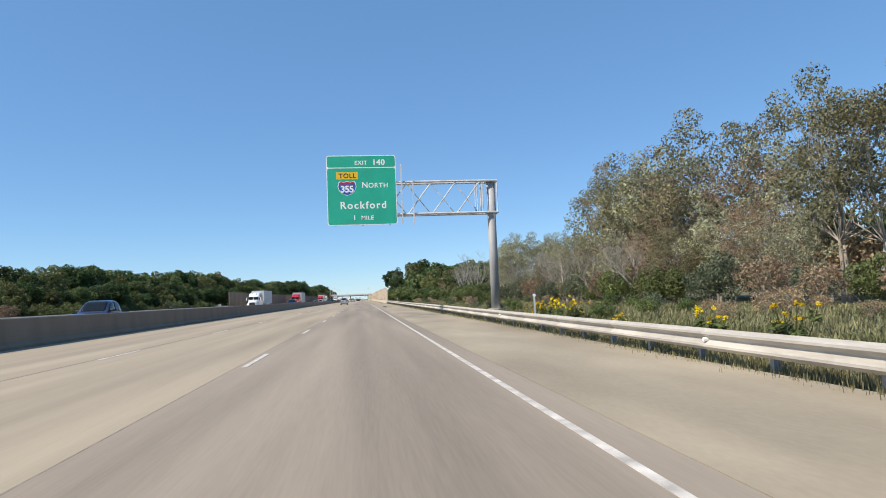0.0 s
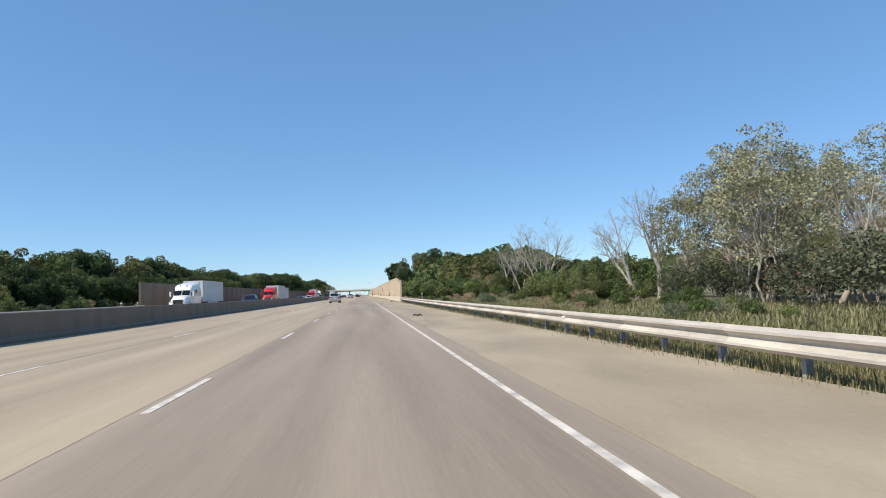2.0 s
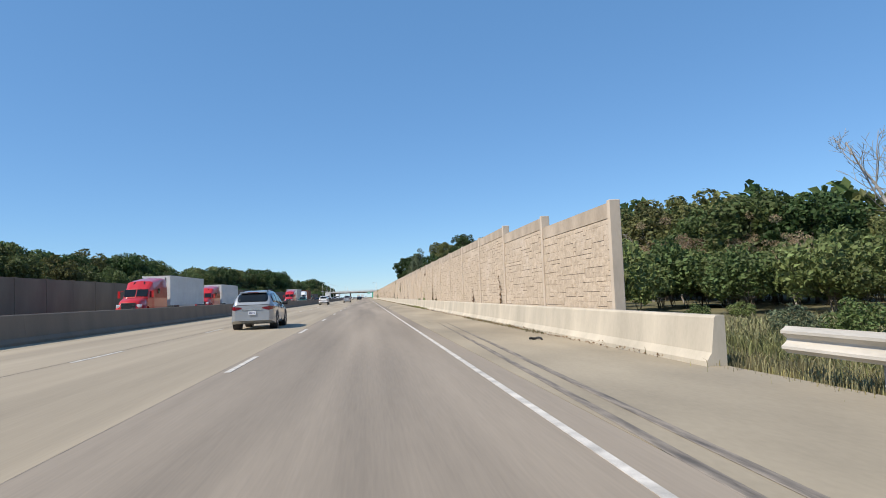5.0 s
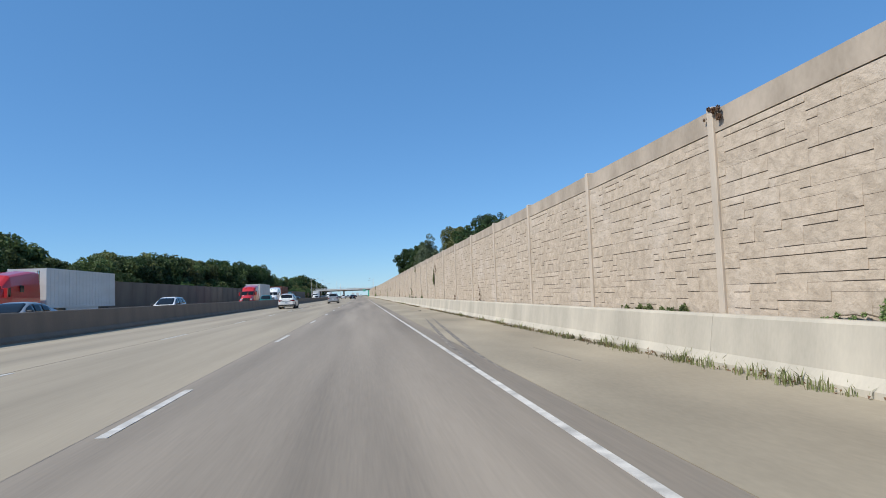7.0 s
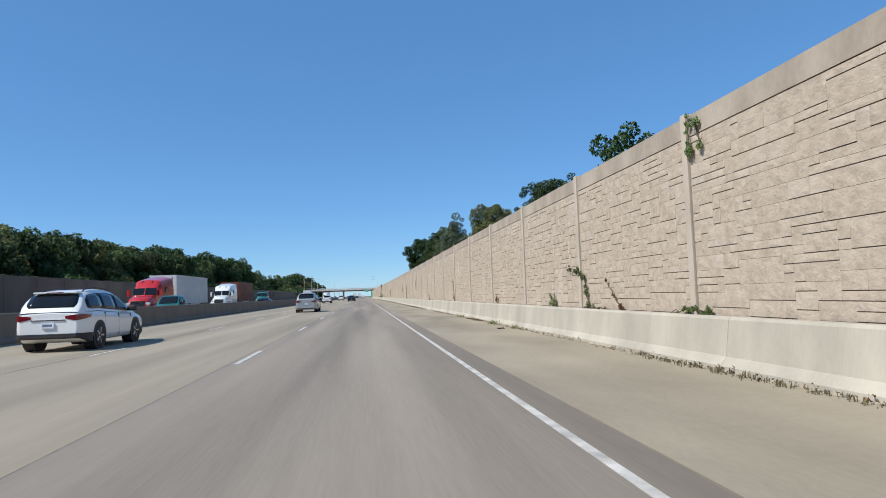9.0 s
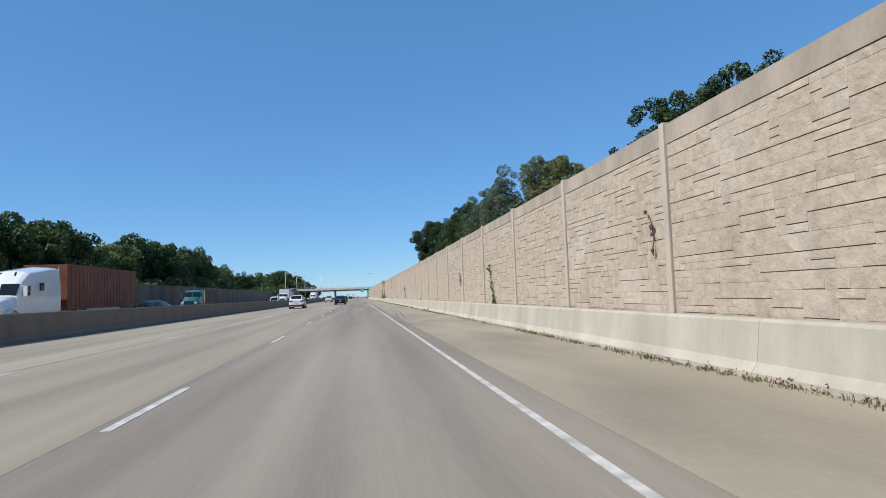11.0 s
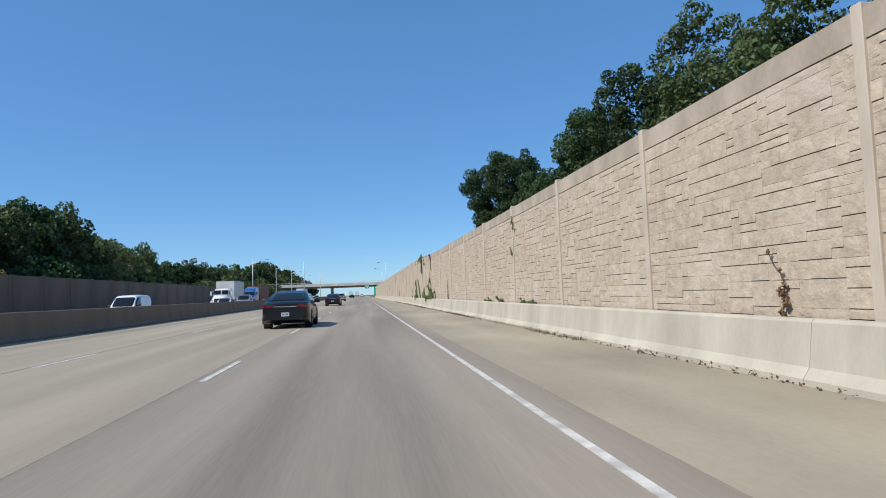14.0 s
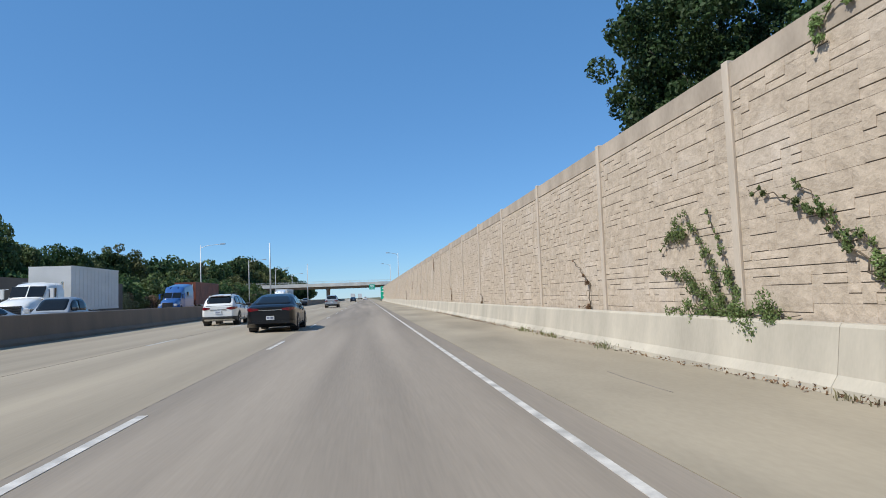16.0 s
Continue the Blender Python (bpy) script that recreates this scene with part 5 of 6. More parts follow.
PLATE = material("plate_white", (0.7, 0.72, 0.75), 0.5, bump=0)
INK = material("plate_ink", (0.05, 0.07, 0.2), 0.6, bump=0)
MAROON = material("maroon_steel", (0.07, 0.022, 0.02), 0.6, var=0.3, scale=1, fine=20)
RUST_BOX = material("brown_container", (0.22, 0.06, 0.03), 0.6, var=0.2, scale=1, fine=20)


def wheel_meshes(r, w):
    bt, br = bmesh.new(), bmesh.new()
    n = 24
    prof = [(-w / 2, r * 0.66), (-w / 2, r * 0.9), (-w * 0.36, r), (w * 0.36, r), (w / 2, r * 0.9), (w / 2, r * 0.66)]
    rings = [[bt.verts.new((x, q * math.cos(2 * math.pi * k / n), q * math.sin(2 * math.pi * k / n))) for x, q in prof] for k in range(n)]
    for a, b in zip(rings, rings[1:] + rings[:1]):
        for i in range(len(prof) - 1):
            bt.faces.new((a[i], a[i + 1], b[i + 1], b[i]))
    tube(br, [(-w * 0.3, 0, 0), (w * 0.3, 0, 0)], r * 0.66, 24)
    for k in range(5):
        a = 2 * math.pi * k / 5
        for s in (-1, 1):
            c, d = math.cos(a), math.sin(a)
            tube(br, [(s * w * 0.34, 0.1 * r * c, 0.1 * r * d), (s * w * 0.4, 0.62 * r * c, 0.62 * r * d)], 0.085 * r, 6)
    return mesh_of(bt, TYRE, True), mesh_of(br, RIM)


def lerp(tab, y):
    for (a, u), (b, v) in zip(tab, tab[1:]):
        if a <= y <= b:
            return u + (v - u) * (y - a) / (b - a)
    return tab[0][1] if y < tab[0][0] else tab[-1][1]


def loft(bm, stations):
    rings = [[bm.verts.new(p) for p in ring] for ring in stations]
    n = len(rings[0])
    for a, b in zip(rings, rings[1:]):
        for i in range(n):
            bm.faces.new((a[i], a[(i + 1) % n], b[(i + 1) % n], b[i]))
    bm.faces.new(rings[0][::-1]), bm.faces.new(rings[-1])


def sheet(bm, pts, thick, out):
    """A thin solid pane on the given corners, standing out by thick along out."""
    o = Vector(out) * thick
    a = [bm.verts.new(Vector(p) - o * 0.5) for p in pts]
    b = [bm.verts.new(Vector(p) + o) for p in pts]
    bm.faces.new(b), bm.faces.new(a[::-1])
    for i in range(len(pts)):
        bm.faces.new((a[i], a[(i + 1) % len(pts)], b[(i + 1) % len(pts)], b[i]))


def smooth_lerp(tab, y, r=0.1):
    return (lerp(tab, y - r) + lerp(tab, y) * 2 + lerp(tab, y + r)) / 4


def patch(bm, f, u0, u1, v0, v1, nu=8, nv=6, lift=0.007, corner=0.1):
    """A curved pane on the surface f(u, v), a little proud of it, with rounded corners and a rim."""
    def at(u, v, off):
        e = 1e-3
        p, du, dv = Vector(f(u, v)), Vector(f(u + e, v)), Vector(f(u, v + e))
        n = (du - p).cross(dv - p)
        n.normalize()
        return p, n

    ref = (u0 + u1) / 2, (v0 + v1) / 2
    c, n0 = at(*ref, 0)
    sign = 1 if n0.dot(c - Vector((0, c.y * 0.8, 0.8))) > 0 else -1
    outer, rim = [], []
    for j in range(nv + 1):
        v = v0 + (v1 - v0) * j / nv
        d = min(j, nv - j) / nv
        ins = 0.0 if d >= 0.25 else corner * (1 - math.sqrt(max(0, 1 - (1 - d / 0.25) ** 2)))
        a, b = u0 + (u1 - u0) * ins, u1 - (u1 - u0) * ins
        ro, ri = [], []
        for i in range(nu + 1):
            p, n = at(a + (b - a) * i / nu, v, 0)
            ro.append(bm.verts.new(p + n * (lift * sign)))
            ri.append(p - n * (0.006 * sign) if i in (0, nu) or j in (0, nv) else None)
        outer.append(ro), rim.append(ri)
    for j in range(nv):
        for i in range(nu):
            bm.faces.new((outer[j][i], outer[j][i + 1], outer[j + 1][i + 1], outer[j + 1][i]))
    loop = [(0, i) for i in range(nu)] + [(j, nu) for j in range(nv)] + [(nv, i) for i in range(nu, 0, -1)] + [(j, 0) for j in range(nv, 0, -1)]
    low = [bm.verts.new(rim[j][i]) for j, i in loop]
    for k in range(len(loop)):
        q = (k + 1) % len(loop)
        bm.faces.new((outer[loop[k][0]][loop[k][1]], outer[loop[q][0]][loop[q][1]], low[q], low[k]))


def car(name, label, mat, L, W, top, roof, screens, ground, wheel_r, axles, at, category="car", cladding=False, rails=False, roof_w=0.74, bed=False, lamp=(0.36, 0.24), posts=3, spoiler=False, glazed=0):
    """top: the belt line (y, z); roof: the line of the glass house (y, z); screens: y of rear glass foot and head,
    windscreen head and foot. Forward is +y."""
    c = thing(name, label, category, at=at)
    hw, H = W / 2, max(z for _, z in roof)
    ya, yb = roof[0][0], roof[-1][0]

    def width(y):
        e, d = min(1.0, abs(y) / (L / 2)), max(0.0, L / 2 - abs(y))
        w = hw * (1 - 0.05 * e ** 4)
        if d < 0.42:
            w -= hw * 0.2 * (1 - math.sqrt(1 - (1 - d / 0.42) ** 2))
        return w

    def belt(y):
        return smooth_lerp(top, y)

    st = []
    for k in range(37):
        y = -L / 2 * math.cos(math.pi * k / 36) if k not in (0, 36) else (-L / 2 if k == 0 else L / 2)
        d = L / 2 - abs(y)
        w, zt = width(y), belt(y)
        zb = ground + 0.2 * max(0.0, 1 - d / 0.5) ** 2
        h = zt - zb
        half = [(0.0, zb), (w * 0.85, zb), (w * 0.955, zb + 0.06 * h), (w * 0.99, zb + 0.22 * h), (w, zb + 0.42 * h), (w * 0.995, zb + 0.62 * h), (w * 0.985, zb + 0.78 * h),
                (w * 0.955, zb + 0.91 * h), (w * 0.9, zb + 0.975 * h), (w * 0.78, zt), (w * 0.4, zt + 0.022), (0.0, zt + 0.03)]
        st.append([(x, y, z) for x, z in half] + [(-x, y, z) for x, z in half[-2:0:-1]])
    bm = bmesh.new()
    loft(bm, st)
    me = mesh_of(bm, mat, True, "body")
    for p in me.polygons:
        if len(p.vertices) > 4:
            p.use_smooth = False
    part("body", me, None, c)

    def house(y, xf):
        """The glass house at y: xf from -1 (one belt line) over 0 (the roof's middle) to 1."""
        zb = belt(y) - 0.03
        h = max(0.0, smooth_lerp(roof, y, 0.07) - zb)
        ca = min(1.0, abs(xf)) ** 4
        z = zb + h * math.sqrt(max(0.0, 1 - ca * ca)) ** 0.4
        w = width(y) * 0.93
        w += (hw * roof_w - w) * min(1.0, (z - zb) / max(0.05, H - zb))
        return (w * xf, y, z)

    def flank(s):
        def f(y, g):
            zb = belt(y) - 0.03
            h = max(0.02, smooth_lerp(roof, y, 0.07) - zb)
            sa = max(0.0, min(1.0, g)) ** 2.5
            w = width(y) * 0.93
            z = zb + h * g
            w += (hw * roof_w - w) * min(1.0, (z - zb) / max(0.05, H - zb))
            return (s * w * (1 - sa * sa) ** 0.125, y, z)
        return f

    bm = bmesh.new()
    ns, cols = 26, [-1.0, -0.985, -0.96, -0.92, -0.86, -0.75, -0.5, 0.0, 0.5, 0.75, 0.86, 0.92, 0.96, 0.985, 1.0]
    grid = [[bm.verts.new(house(ya + (yb - ya) * k / ns, x)) for x in cols] for k in range(ns + 1)]
    for a, b in zip(grid, grid[1:]):
        for i in range(len(cols) - 1):
            bm.faces.new((a[i], a[i + 1], b[i + 1], b[i]))
    part("cabin", bm, mat, c, smooth=True)
    g0, g1, g2, g3 = screens
    for nm, a, b in (("rear_window", g0, g1), ("windscreen", g3, g2)):
        bm = bmesh.new()
        patch(bm, lambda u, v: house(v, u), -0.84, 0.84, a + (b - a) * 0.1, a + (b - a) * 0.94, 10, 8, corner=0.05)
        part(nm, bm, GLASS, c, smooth=True)
    first, last = g0 + 0.62 * (g1 - g0) + 0.06, g3 - 0.42 * (g3 - g2)
    for s in (-1, 1):
        f = flank(s)
        bm = bmesh.new()
        patch(bm, f, first + (last - first) * glazed / posts - 0.01, last + 0.01, 0.1, 0.82, 9, 5, lift=0.004, corner=0.09)
        part("window_surround", bm, PLASTIC, c, smooth=True)
        ys = [first + (last - first) * i / posts for i in range(posts + 1)]
        for i in range(glazed, posts):
            bm = bmesh.new()
            patch(bm, f, ys[i] + 0.012, ys[i + 1] - 0.012, 0.12, 0.8, 5, 5, corner=0.12 if 0 < i < posts - 1 else 0.2)
            part("side_window", bm, GLASS, c, smooth=True)
        bm = bmesh.new()
        ym = g3 - 0.52
        zm = belt(ym) + 0.02
        box(bm, min(s * hw * 0.9, s * (hw + 0.17)), max(s * hw * 0.9, s * (hw + 0.17)), ym - 0.06, ym + 0.12, zm, zm + 0.17)
        rounded(bm, 0.05, 3)
        part("mirror", bm, mat if mat is P_BLACK else PLASTIC, c, smooth=True)
        for yy in ((first + last) / 2 + 0.62, (first + last) / 2 - 0.38):
            bm = bmesh.new()
            zz, w = belt(yy) - 0.17, width(yy)
            box(bm, min(s * w * 0.96, s * (w + 0.022)), max(s * w * 0.96, s * (w + 0.022)), yy - 0.1, yy + 0.1, zz, zz + 0.032)
            part("door_handle", bm, mat, c)
        for yy in ((first + last) / 2 - 0.52, (first + last) / 2 + 0.5, last + 0.02):
            bm = bmesh.new()
            w, z0, z1 = width(yy), ground + 0.1, belt(yy) - 0.06
            for k in range(6):
                za, zb = z0 + (z1 - z0) * k / 6, z0 + (z1 - z0) * (k + 1) / 6
                xo = w * (0.995 if k < 4 else 0.985) + 0.004
                box(bm, min(s * w * 0.94, s * xo), max(s * w * 0.94, s * xo), yy - 0.0025, yy + 0.0025, za, zb)
            part("door_gap", bm, PLASTIC, c)
    yr = L / 2
    for s in (-1, 1):
        for sign_y, nm, m_, lab in ((-1, "tail_lamp", TAIL, "red tail lamp"), (1, "headlight", HEAD, "clear headlight")):
            zt = belt(sign_y * (yr - 0.15)) - (0.05 if sign_y < 0 else 0.07)
            hgt, deep = (lamp if sign_y < 0 else (0.3, 0.17))
            st = []
            for k, dy in enumerate((-0.012, 0.05, 0.16, 0.3, 0.44)):
                yy = sign_y * (yr - dy)
                xo = s * (width(sign_y * (yr - max(0, dy))) + 0.008)
                xi = s * hw * (0.46 if k == 0 else 0.6 if k == 1 else 0.82)
                f = 1 - 0.17 * k
                st.append([(xi, yy, zt - deep * 0.62 * f), (xi, yy, zt - deep * 0.25), (xo, yy, zt - deep * 0.02), (xo, yy, zt - deep * (0.25 + 0.75 * f))])
            bm = bmesh.new()
            loft(bm, st)
            part(nm, bm, m_, c, lab)
        bm = bmesh.new()
        tube(bm, [(s * hw * 0.62, -yr - 0.02, ground + 0.2), (s * hw * 0.62, -yr + 0.25, ground + 0.2)], 0.05, 12)
        part("exhaust_tip", bm, CHROME, c)
    for sign_y, nm in ((-1, "rear_bumper"), (1, "front_bumper")):
        st = []
        for dy in (-0.03, 0.02, 0.1, 0.22, 0.36, 0.5):
            yy = sign_y * (yr - dy)
            w = width(sign_y * (yr - max(0, dy))) + 0.014
            lo, hi = ground + 0.16 * max(0, 1 - max(0, dy) / 0.45), ground + 0.26
            st.append([(-w, yy, lo), (w, yy, lo), (w, yy, hi), (-w, yy, hi)])
        bm = bmesh.new()
        loft(bm, st)
        part(nm, bm, PLASTIC if cladding else mat, c)
    bm = bmesh.new()
    box(bm, -hw * 0.55, hw * 0.55, yr - 0.1, yr + 0.02, ground + 0.3, ground + 0.5)
    rounded(bm, 0.02)
    part("grille", bm, PLASTIC, c)
    zp = belt(-yr) - 0.36 if not bed else ground + 0.3
    if name == "sedan":
        zp = ground + 0.3
    bm = bmesh.new()
    zt = belt(-yr) - (0.1 if name == "sedan" else 0.16)
    box(bm, -hw * 0.46, hw * 0.46, -yr - 0.022, -yr + 0.05, zt, zt + 0.03)
    part("trim_bar", bm, CHROME, c)
    bm = bmesh.new()
    box(bm, -0.155, 0.155, -yr - 0.038, -yr + 0.02, zp, zp + 0.15)
    plate_ = part("number_plate", bm, PLATE, c)
    bm = bmesh.new()
    for k in range(5):
        box(bm, -0.12 + 0.05 * k, -0.09 + 0.05 * k, -yr - 0.042, -yr - 0.036, zp + 0.05, zp + 0.11)
    part("plate_bars", bm, INK, plate_)
    if spoiler:
        bm = bmesh.new()
        zs = lerp(roof, g1 + 0.12)
        v = box(bm, -hw * 0.6, hw * 0.6, g1 - 0.16, g1 + 0.15, zs - 0.035, zs + 0.012)
        rounded(bm, 0.012)
        part("spoiler", bm, mat, c)
        bm = bmesh.new()
        box(bm, -0.22, 0.22, g1 - 0.168, g1 - 0.12, zs - 0.025, zs + 0.0)
        part("brake_lamp", bm, TAIL, c, "slim red brake lamp")
    if rails:
        for s in (-1, 1):
            bm = bmesh.new()
            x = s * hw * roof_w * 0.8
            pts = [(x, g1 + 0.25, lerp(roof, g1 + 0.25) - 0.02), (x, g1 + 0.4, lerp(roof, g1 + 0.4) + 0.035), (x, (g1 + g2) / 2, H + 0.035), (x, g2 - 0.35, lerp(roof, g2 - 0.35) + 0.03), (x, g2 - 0.2, lerp(roof, g2 - 0.2) - 0.03)]
            tube(bm, pts, 0.02, 6)
            part("roof_rail", bm, PLASTIC, c)
    tyre, rim = wheel_meshes(wheel_r, 0.23)
    for y in axles:
        for s in (-1, 1):
            bm = bmesh.new()
            tube(bm, [(s * (hw - 0.3), y, wheel_r * 1.02), (s * (width(y) + 0.006), y, wheel_r * 1.02)], wheel_r * 1.12, 24)
            part("wheel_arch", bm, PLASTIC, c)
            w = part("wheel", tyre, None, c, at=pose(s * (width(y) - 0.1), y, wheel_r))
            part("rim", rim, None, w)
    return c


SUV_TOP = [(-2.4, 1.0), (-2.2, 1.09), (-1.5, 1.13), (0, 1.04), (1.2, 1.0), (1.9, 0.92), (2.25, 0.8), (2.4, 0.66)]
SUV_ROOF = [(-2.34, 1.05), (-2.2, 1.3), (-2.0, 1.53), (-1.7, 1.64), (-1.2, 1.7), (-0.5, 1.72), (0.1, 1.69), (0.5, 1.58), (1.0, 1.3), (1.55, 0.99)]
SEDAN_TOP = [(-2.57, 0.95), (-2.4, 1.05), (-1.9, 1.09), (-1.2, 1.05), (0, 0.99), (1.3, 0.95), (2.1, 0.86), (2.4, 0.76), (2.57, 0.62)]
SEDAN_ROOF = [(-2.0, 1.05), (-1.5, 1.27), (-1.05, 1.44), (-0.6, 1.51), (0, 1.54), (0.4, 1.49), (0.8, 1.32), (1.5, 0.93)]
PICK_TOP = [(-2.9, 1.08), (-0.9, 1.08), (0, 1.1), (1.3, 1.12), (2.3, 1.06), (2.75, 0.97), (2.9, 0.8)]
PICK_ROOF = [(-1.0, 1.05), (-0.9, 1.5), (-0.75, 1.82), (-0.3, 1.88), (0.5, 1.86), (0.8, 1.72), (1.45, 1.08)]
VAN_TOP = [(-2.35, 1.05), (1.2, 1.0), (1.8, 0.9), (2.2, 0.75), (2.35, 0.6)]
VAN_ROOF = [(-2.34, 1.02), (-2.28, 1.6), (-2.1, 1.82), (-0.5, 1.87), (0.6, 1.82), (1.0, 1.55), (1.65, 0.92)]


def suv(label, mat, at, rails=True, cladding=True):
    return car("suv", label, mat, 4.8, 1.88, SUV_TOP, SUV_ROOF, (-2.3, -1.86, 0.3, 1.5), 0.24, 0.385, (-1.4, 1.42), at, "car", cladding, rails, 0.7, spoiler=True, lamp=(0.36, 0.17))


def sedan(label, mat, at):
    return car("sedan", label, mat, 5.14, 1.93, SEDAN_TOP, SEDAN_ROOF, (-1.95, -0.95, 0.35, 1.45), 0.2, 0.35, (-1.45, 1.42), at, "car", False, False, 0.7, lamp=(0.36, 0.14), posts=3)


def pickup(label, mat, at):
    p = car("pickup", label, mat, 5.8, 1.98, PICK_TOP, PICK_ROOF, (-0.98, -0.78, 0.6, 1.42), 0.34, 0.4, (-1.75, 1.85), at, "pickup", False, False, 0.78, True, lamp=(0.3, 0.36), posts=2)
    bm = bmesh.new()
    box(bm, -0.78, 0.78, -2.75, -1.08, 1.0, 1.135)
    part("bed_cover", bm, PLASTIC, p)
    return p


def van(label, mat, at):
    return car("van", label, mat, 4.7, 1.78, VAN_TOP, VAN_ROOF, (-2.34, -2.2, 0.75, 1.6), 0.22, 0.33, (-1.4, 1.5), at, "van", False, False, 0.86, lamp=(0.3, 0.34), glazed=2)


def semi(label, mat, at, trailer=True, length=12.8, box_mat=None, sleeper=True, name="lorry", box_top=4.05):
    """A bonneted tractor with a box trailer; forward is +y, the bumper at y = 0."""
    t = thing(name, label, "lorry", at=at)
    box_mat = box_mat or TRAILER
    zr = 3.75 if sleeper else 2.9
    yc0 = -6.6 if sleeper else -3.9
    bm = bmesh.new()
    st = []
    for y, w, zt in ((-1.9, 1.06, 1.98), (-1.2, 1.02, 1.9), (-0.5, 0.96, 1.75), (-0.12, 0.86, 1.5), (0.0, 0.8, 1.25)):
        half = [(0, 0.75), (w * 0.98, 0.75), (w, 1.1), (w * 0.97, zt - 0.2), (w * 0.8, zt), (0, zt + 0.05)]
        st.append([(x, y, z) for x, z in half] + [(-x, y, z) for x, z in half[-2:0:-1]])
    loft(bm, st)
    part("bonnet", bm, mat, t, smooth=True)
    bm = bmesh.new()
    st = []
    for y, w, zt in ((yc0, 1.24, zr), (yc0 + 0.9, 1.24, zr), (-3.0, 1.2, zr - 0.35 if sleeper else zr), (-2.55, 1.12, zr - 0.75 if sleeper else zr - 0.06), (-2.2, 1.08, 2.72), (-1.72, 1.04, 1.95)):
        half = [(0, 0.7), (w, 0.7), (w, 1.9), (w * 0.97, (1.95 + zt) / 2), (w * 0.9, zt - 0.12), (w * 0.7, zt), (0, zt + 0.06)]
        st.append([(x, y, z) for x, z in half] + [(-x, y, z) for x, z in half[-2:0:-1]])
    loft(bm, st)
    rounded(bm, 0.06, 2)
    part("cab", bm, mat, t, smooth=False)
    for s in (-1, 1):
        bm = bmesh.new()
        sheet(bm, [(s * 0.04, -1.76, 2.04), (s * 0.96, -1.78, 2.04), (s * 0.98, -2.16, 2.66), (s * 0.04, -2.14, 2.68)], 0.03, Vector((0, 0.86, 0.5)))
        part("windscreen", bm, GLASS, t)
        bm = bmesh.new()
        sheet(bm, [(s * 1.13, -2.95, 2.0), (s * 1.1, -2.25, 2.0), (s * 1.08, -2.4, 2.55), (s * 1.13, -2.95, 2.58)], 0.05, (s, 0, 0))
        part("side_window", bm, GLASS, t)
        bm = bmesh.new()
        tube(bm, [(s * 1.1, -2.0, 2.55), (s * 1.42, -1.85, 2.5), (s * 1.42, -1.85, 1.9)], 0.025, 6)
        box(bm, s * 1.33, s * 1.52, -1.95, -1.82, 1.95, 2.55)
        part("mirror", bm, mat, t)
        bm = bmesh.new()
        box(bm, s * 0.62, s * 1.0, -0.45, -0.02, 1.08, 1.36)
        rounded(bm, 0.06)
        part("headlight", bm, HEAD, t)
        bm = bmesh.new()
        st = []
        for k in range(9):
            a = math.pi * k / 8
            yy, zz = -1.15 - 0.72 * math.cos(a), 0.55 + 0.72 * math.sin(a)
            st.append([(s * 0.85, yy, zz), (s * 1.24, yy, zz), (s * 1.24, yy * 1.0, zz - 0.07), (s * 0.85, yy, zz - 0.07)])
        loft(bm, st)
        part("mudguard", bm, mat, t)
        bm = bmesh.new()
        tube(bm, [(s * 1.0, -4.7, 0.72), (s * 1.0, -3.1, 0.72)], 0.31, 16)
        part("fuel_tank", bm, CHROME, t)
        bm = bmesh.new()
        box(bm, s * 1.08, s * 1.3, -3.05, -2.35, 0.55, 0.72)
        part("step", bm, GALV, t)
        if sleeper:
            bm = bmesh.new()
            sheet(bm, [(s * 1.22, -4.4, 2.3), (s * 1.22, -3.95, 2.3), (s * 1.22, -3.95, 2.75), (s * 1.22, -4.4, 2.75)], 0.04, (s, 0, 0))
            part("sleeper_window", bm, GLASS, t)
        bm = bmesh.new()
        tube(bm, [(s * 1.05, yc0 - 0.14, 0.9), (s * 1.05, yc0 - 0.14, zr + 0.1)], 0.075, 10)
        part("exhaust_stack", bm, CHROME, t)
    bm = bmesh.new()
    box(bm, -0.6, 0.6, -0.1, 0.025, 0.85, 1.5)
    grille = part("grille", bm, PLASTIC, t)
    for k in range(6):
        bm = bmesh.new()
        box(bm, -0.58, 0.58, 0.025, 0.04, 0.9 + 0.1 * k, 0.94 + 0.1 * k)
        part("slat", bm, CHROME, grille)
    bm = bmesh.new()
    box(bm, -1.2, 1.2, -0.45, 0.1, 0.36, 0.78)
    rounded(bm, 0.08)
    part("bumper", bm, mat if sleeper else CHROME, t)
    bm = bmesh.new()
    box(bm, -0.45, 0.45, (yc0 - 3.2), -0.5, 0.72, 0.95)
    part("chassis", bm, PLASTIC, t)
    if sleeper:
        bm = bmesh.new()
        sheet(bm, [(-0.5, -2.72, 3.1), (0.5, -2.72, 3.1), (0.45, -2.98, 3.34), (-0.45, -2.98, 3.34)], 0.06, Vector((0, 0.7, 0.7)))
        part("roof_window", bm, GLASS, t)
    ybox = yc0 - 0.75
    rows = [(-1.15, 1), (yc0 - 1.0, 2), (yc0 - 2.25, 2)]
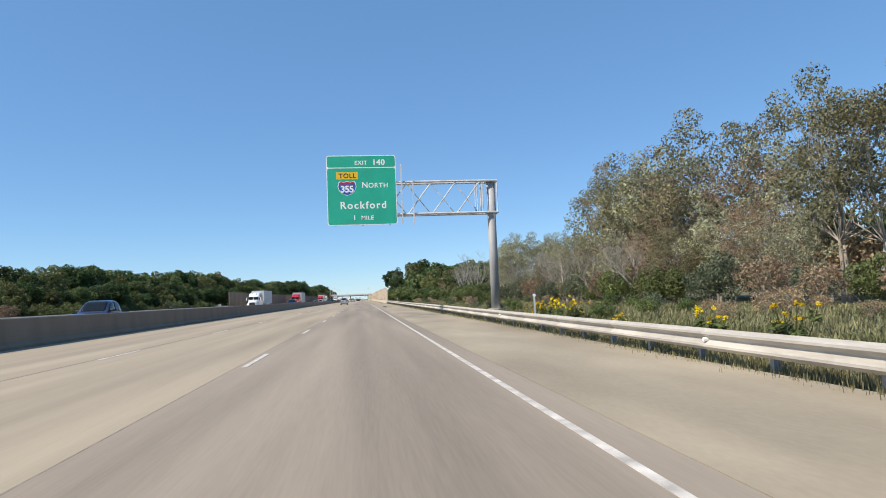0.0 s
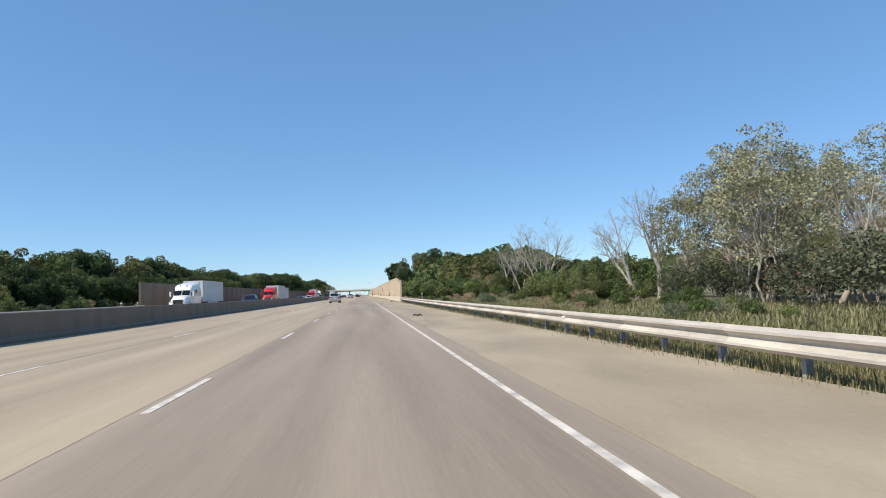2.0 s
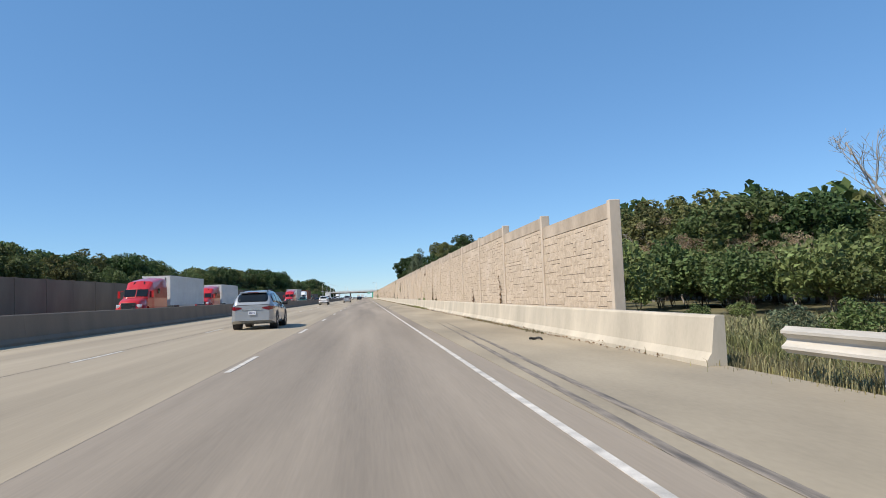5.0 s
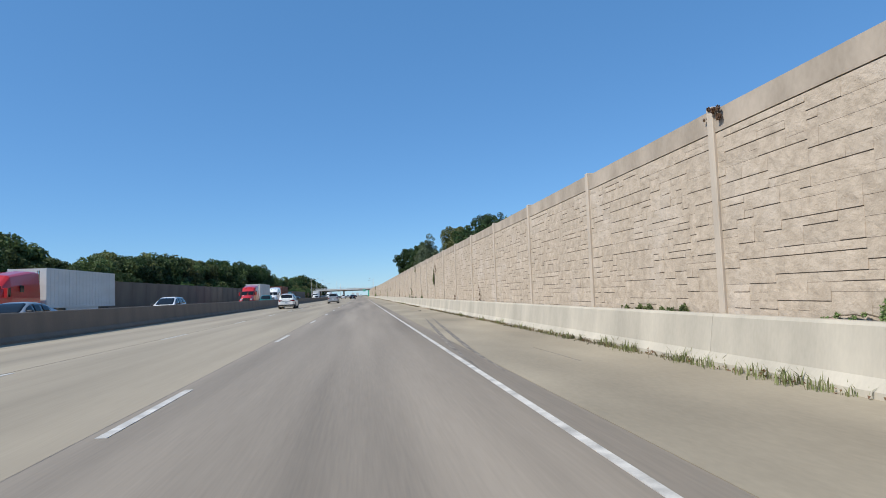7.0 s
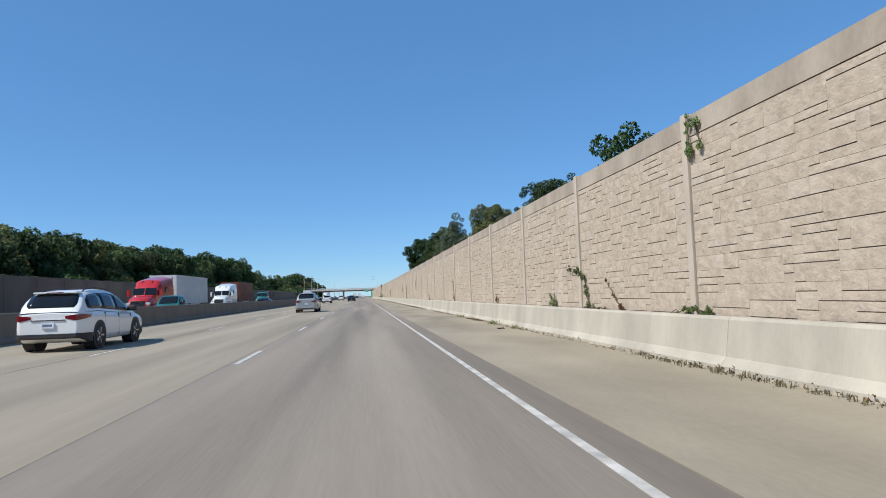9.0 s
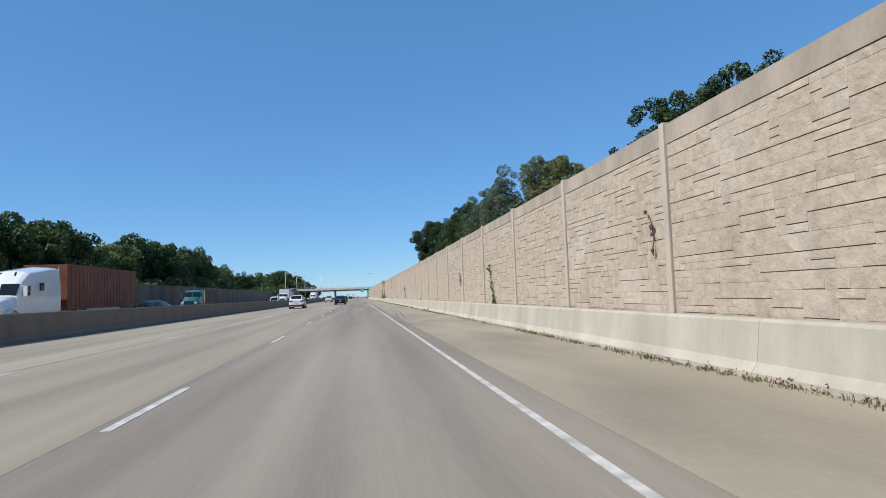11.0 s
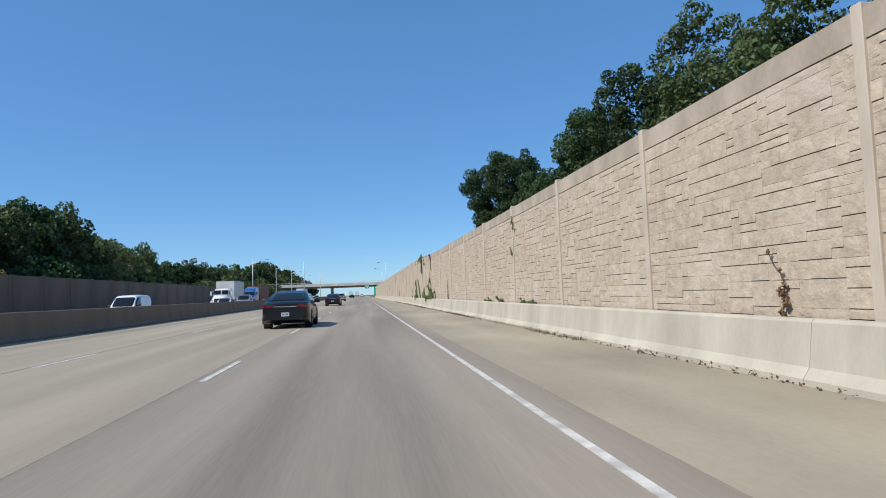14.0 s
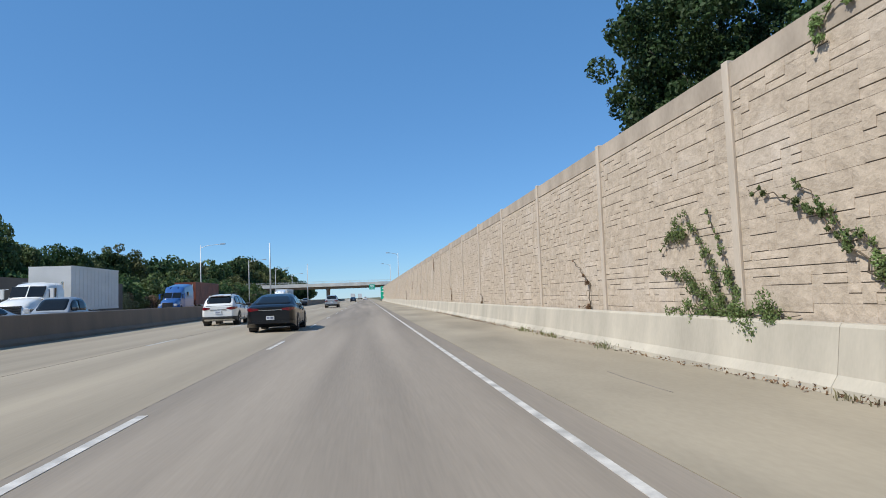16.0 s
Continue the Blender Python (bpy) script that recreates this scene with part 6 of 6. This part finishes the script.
    if trailer:
        end = ybox - length
        bm = bmesh.new()
        box(bm, -1.29, 1.29, end, ybox, 1.15, box_top)
        body = part("trailer_box", bm, box_mat, t)
        for s in (-1, 1):
            bm = bmesh.new()
            n = int(length / 0.6)
            for k in range(n + 1):
                y = end + 0.03 + (length - 0.06) * k / n
                box(bm, s * 1.29, s * 1.305, y - 0.025, y + 0.025, 1.3, box_top - 0.1)
            box(bm, s * 1.29, s * 1.32, end, ybox, 1.15, 1.3)
            box(bm, s * 1.29, s * 1.32, end, ybox, box_top - 0.1, box_top + 0.02)
            part("side_ribs", bm, box_mat, body)
            bm = bmesh.new()
            box(bm, s * 0.75, s * 0.9, ybox - 2.6, ybox - 2.4, 0.25, 1.15)
            part("landing_leg", bm, GALV, t)
            bm = bmesh.new()
            box(bm, s * 1.2, s * 1.25, end + 3.6, ybox - 3.2, 0.5, 1.15)
            part("side_skirt", bm, TRAILER, t)
        rows += [(end + 1.2, 2), (end + 2.5, 2)]
    tyre, rim = wheel_meshes(0.51, 0.28)
    for y, n in rows:
        for s in (-1, 1):
            for k in range(n):
                w = part("wheel", tyre, None, t, at=pose(s * (1.06 - 0.33 * k), y, 0.51))
                part("rim", rim, None, w)
    return t


def here(x, y):
    return pose(x, y, 0.0)


def coming(x, y):
    return pose(x, y, -0.03, 0, 0, 180)


# our side of the motorway
suv("white SUV with dark glass and black lower trim", P_WHITE, here(-7.7, 382.0))
sedan("black saloon car with tinted glass in the next lane", P_BLACK, here(-3.7, 463.2))
sedan("black saloon car with chrome trim and dark glass", P_BLACK, here(-3.05, 409.0))
suv("white SUV ahead of the black saloon", P_WHITE, here(-7.9, 473.0))
suv("silver SUV ahead in the next lane", P_SILVER, here(-4.75, 526.5))
suv("white SUV with dark glass in the lane beside the median", P_WHITE, here(-8.4, 264.6))
suv("silver SUV ahead in the middle lane", P_SILVER, here(-4.9, 166.0), cladding=False)
suv("silver SUV further on in the middle lane", P_SILVER, here(-4.9, 302.0), cladding=False)
sedan("silver saloon far ahead", P_SILVER, here(-8.6, 600.0))
sedan("grey-blue saloon far ahead", P_NAVY, here(-4.4, 655.0))
suv("white SUV far ahead in the same lane", P_WHITE, here(-0.5, 760.0))
semi("yellow lorry far ahead", P_YELLOW, here(-8.6, 860.0), length=8)
semi("white lorry far ahead", P_WHITE, here(-4.4, 905.0), length=9)
# oncoming
pickup("dark blue pickup in the oncoming lanes", P_NAVY, coming(-17.0, 43.8))
semi("white bonneted lorry with sleeper cab and white box trailer", P_WHITE, coming(-23.3, 138.0))
pickup("dark pickup beyond the median", P_NAVY, coming(-16.2, 148.6))
semi("red bonneted lorry with white trailer", P_RED, coming(-20.2, 192.5))
sedan("silver saloon beyond the median", P_SILVER, coming(-16.0, 221.5))
semi("red lorry with sleeper cab and white trailer", P_RED, coming(-23.8, 231.0))
suv("white SUV beyond the median", P_WHITE, coming(-16.0, 245.0))
semi("red lorry with white box trailer", P_RED, coming(-20.0, 303.5))
pickup("green pickup beyond the median", P_GREEN, coming(-16.0, 300.0))
semi("white lorry with brown container trailer", P_WHITE, coming(-20.0, 335.5), box_mat=RUST_BOX)
sedan("black saloon beyond the median", P_BLACK, coming(-16.2, 352.0))
semi("teal day-cab lorry with a low dark maroon tipper body", P_GREEN, coming(-22.5, 387.5), sleeper=False, length=7.0, box_mat=MAROON, box_top=2.95)
van("small white delivery van beyond the median", P_WHITE, coming(-16.5, 428.5))
sedan("white saloon beyond the median", P_WHITE, coming(-17.6, 466.0))
pickup("silver pickup beyond the median", P_SILVER, coming(-16.2, 471.5))
semi("white lorry with white box trailer", P_WHITE, coming(-20.4, 474.5), sleeper=False, length=8.0)
semi("blue lorry with brown container trailer", P_BLUE, coming(-23.0, 512.5), box_mat=RUST_BOX)
semi("white lorry before the overpass", P_WHITE, coming(-20.2, 585.0))
sedan("dark saloon beyond the median", P_NAVY, coming(-16.2, 560.0))
suv("silver SUV beyond the median", P_SILVER, coming(-16.2, 610.0))
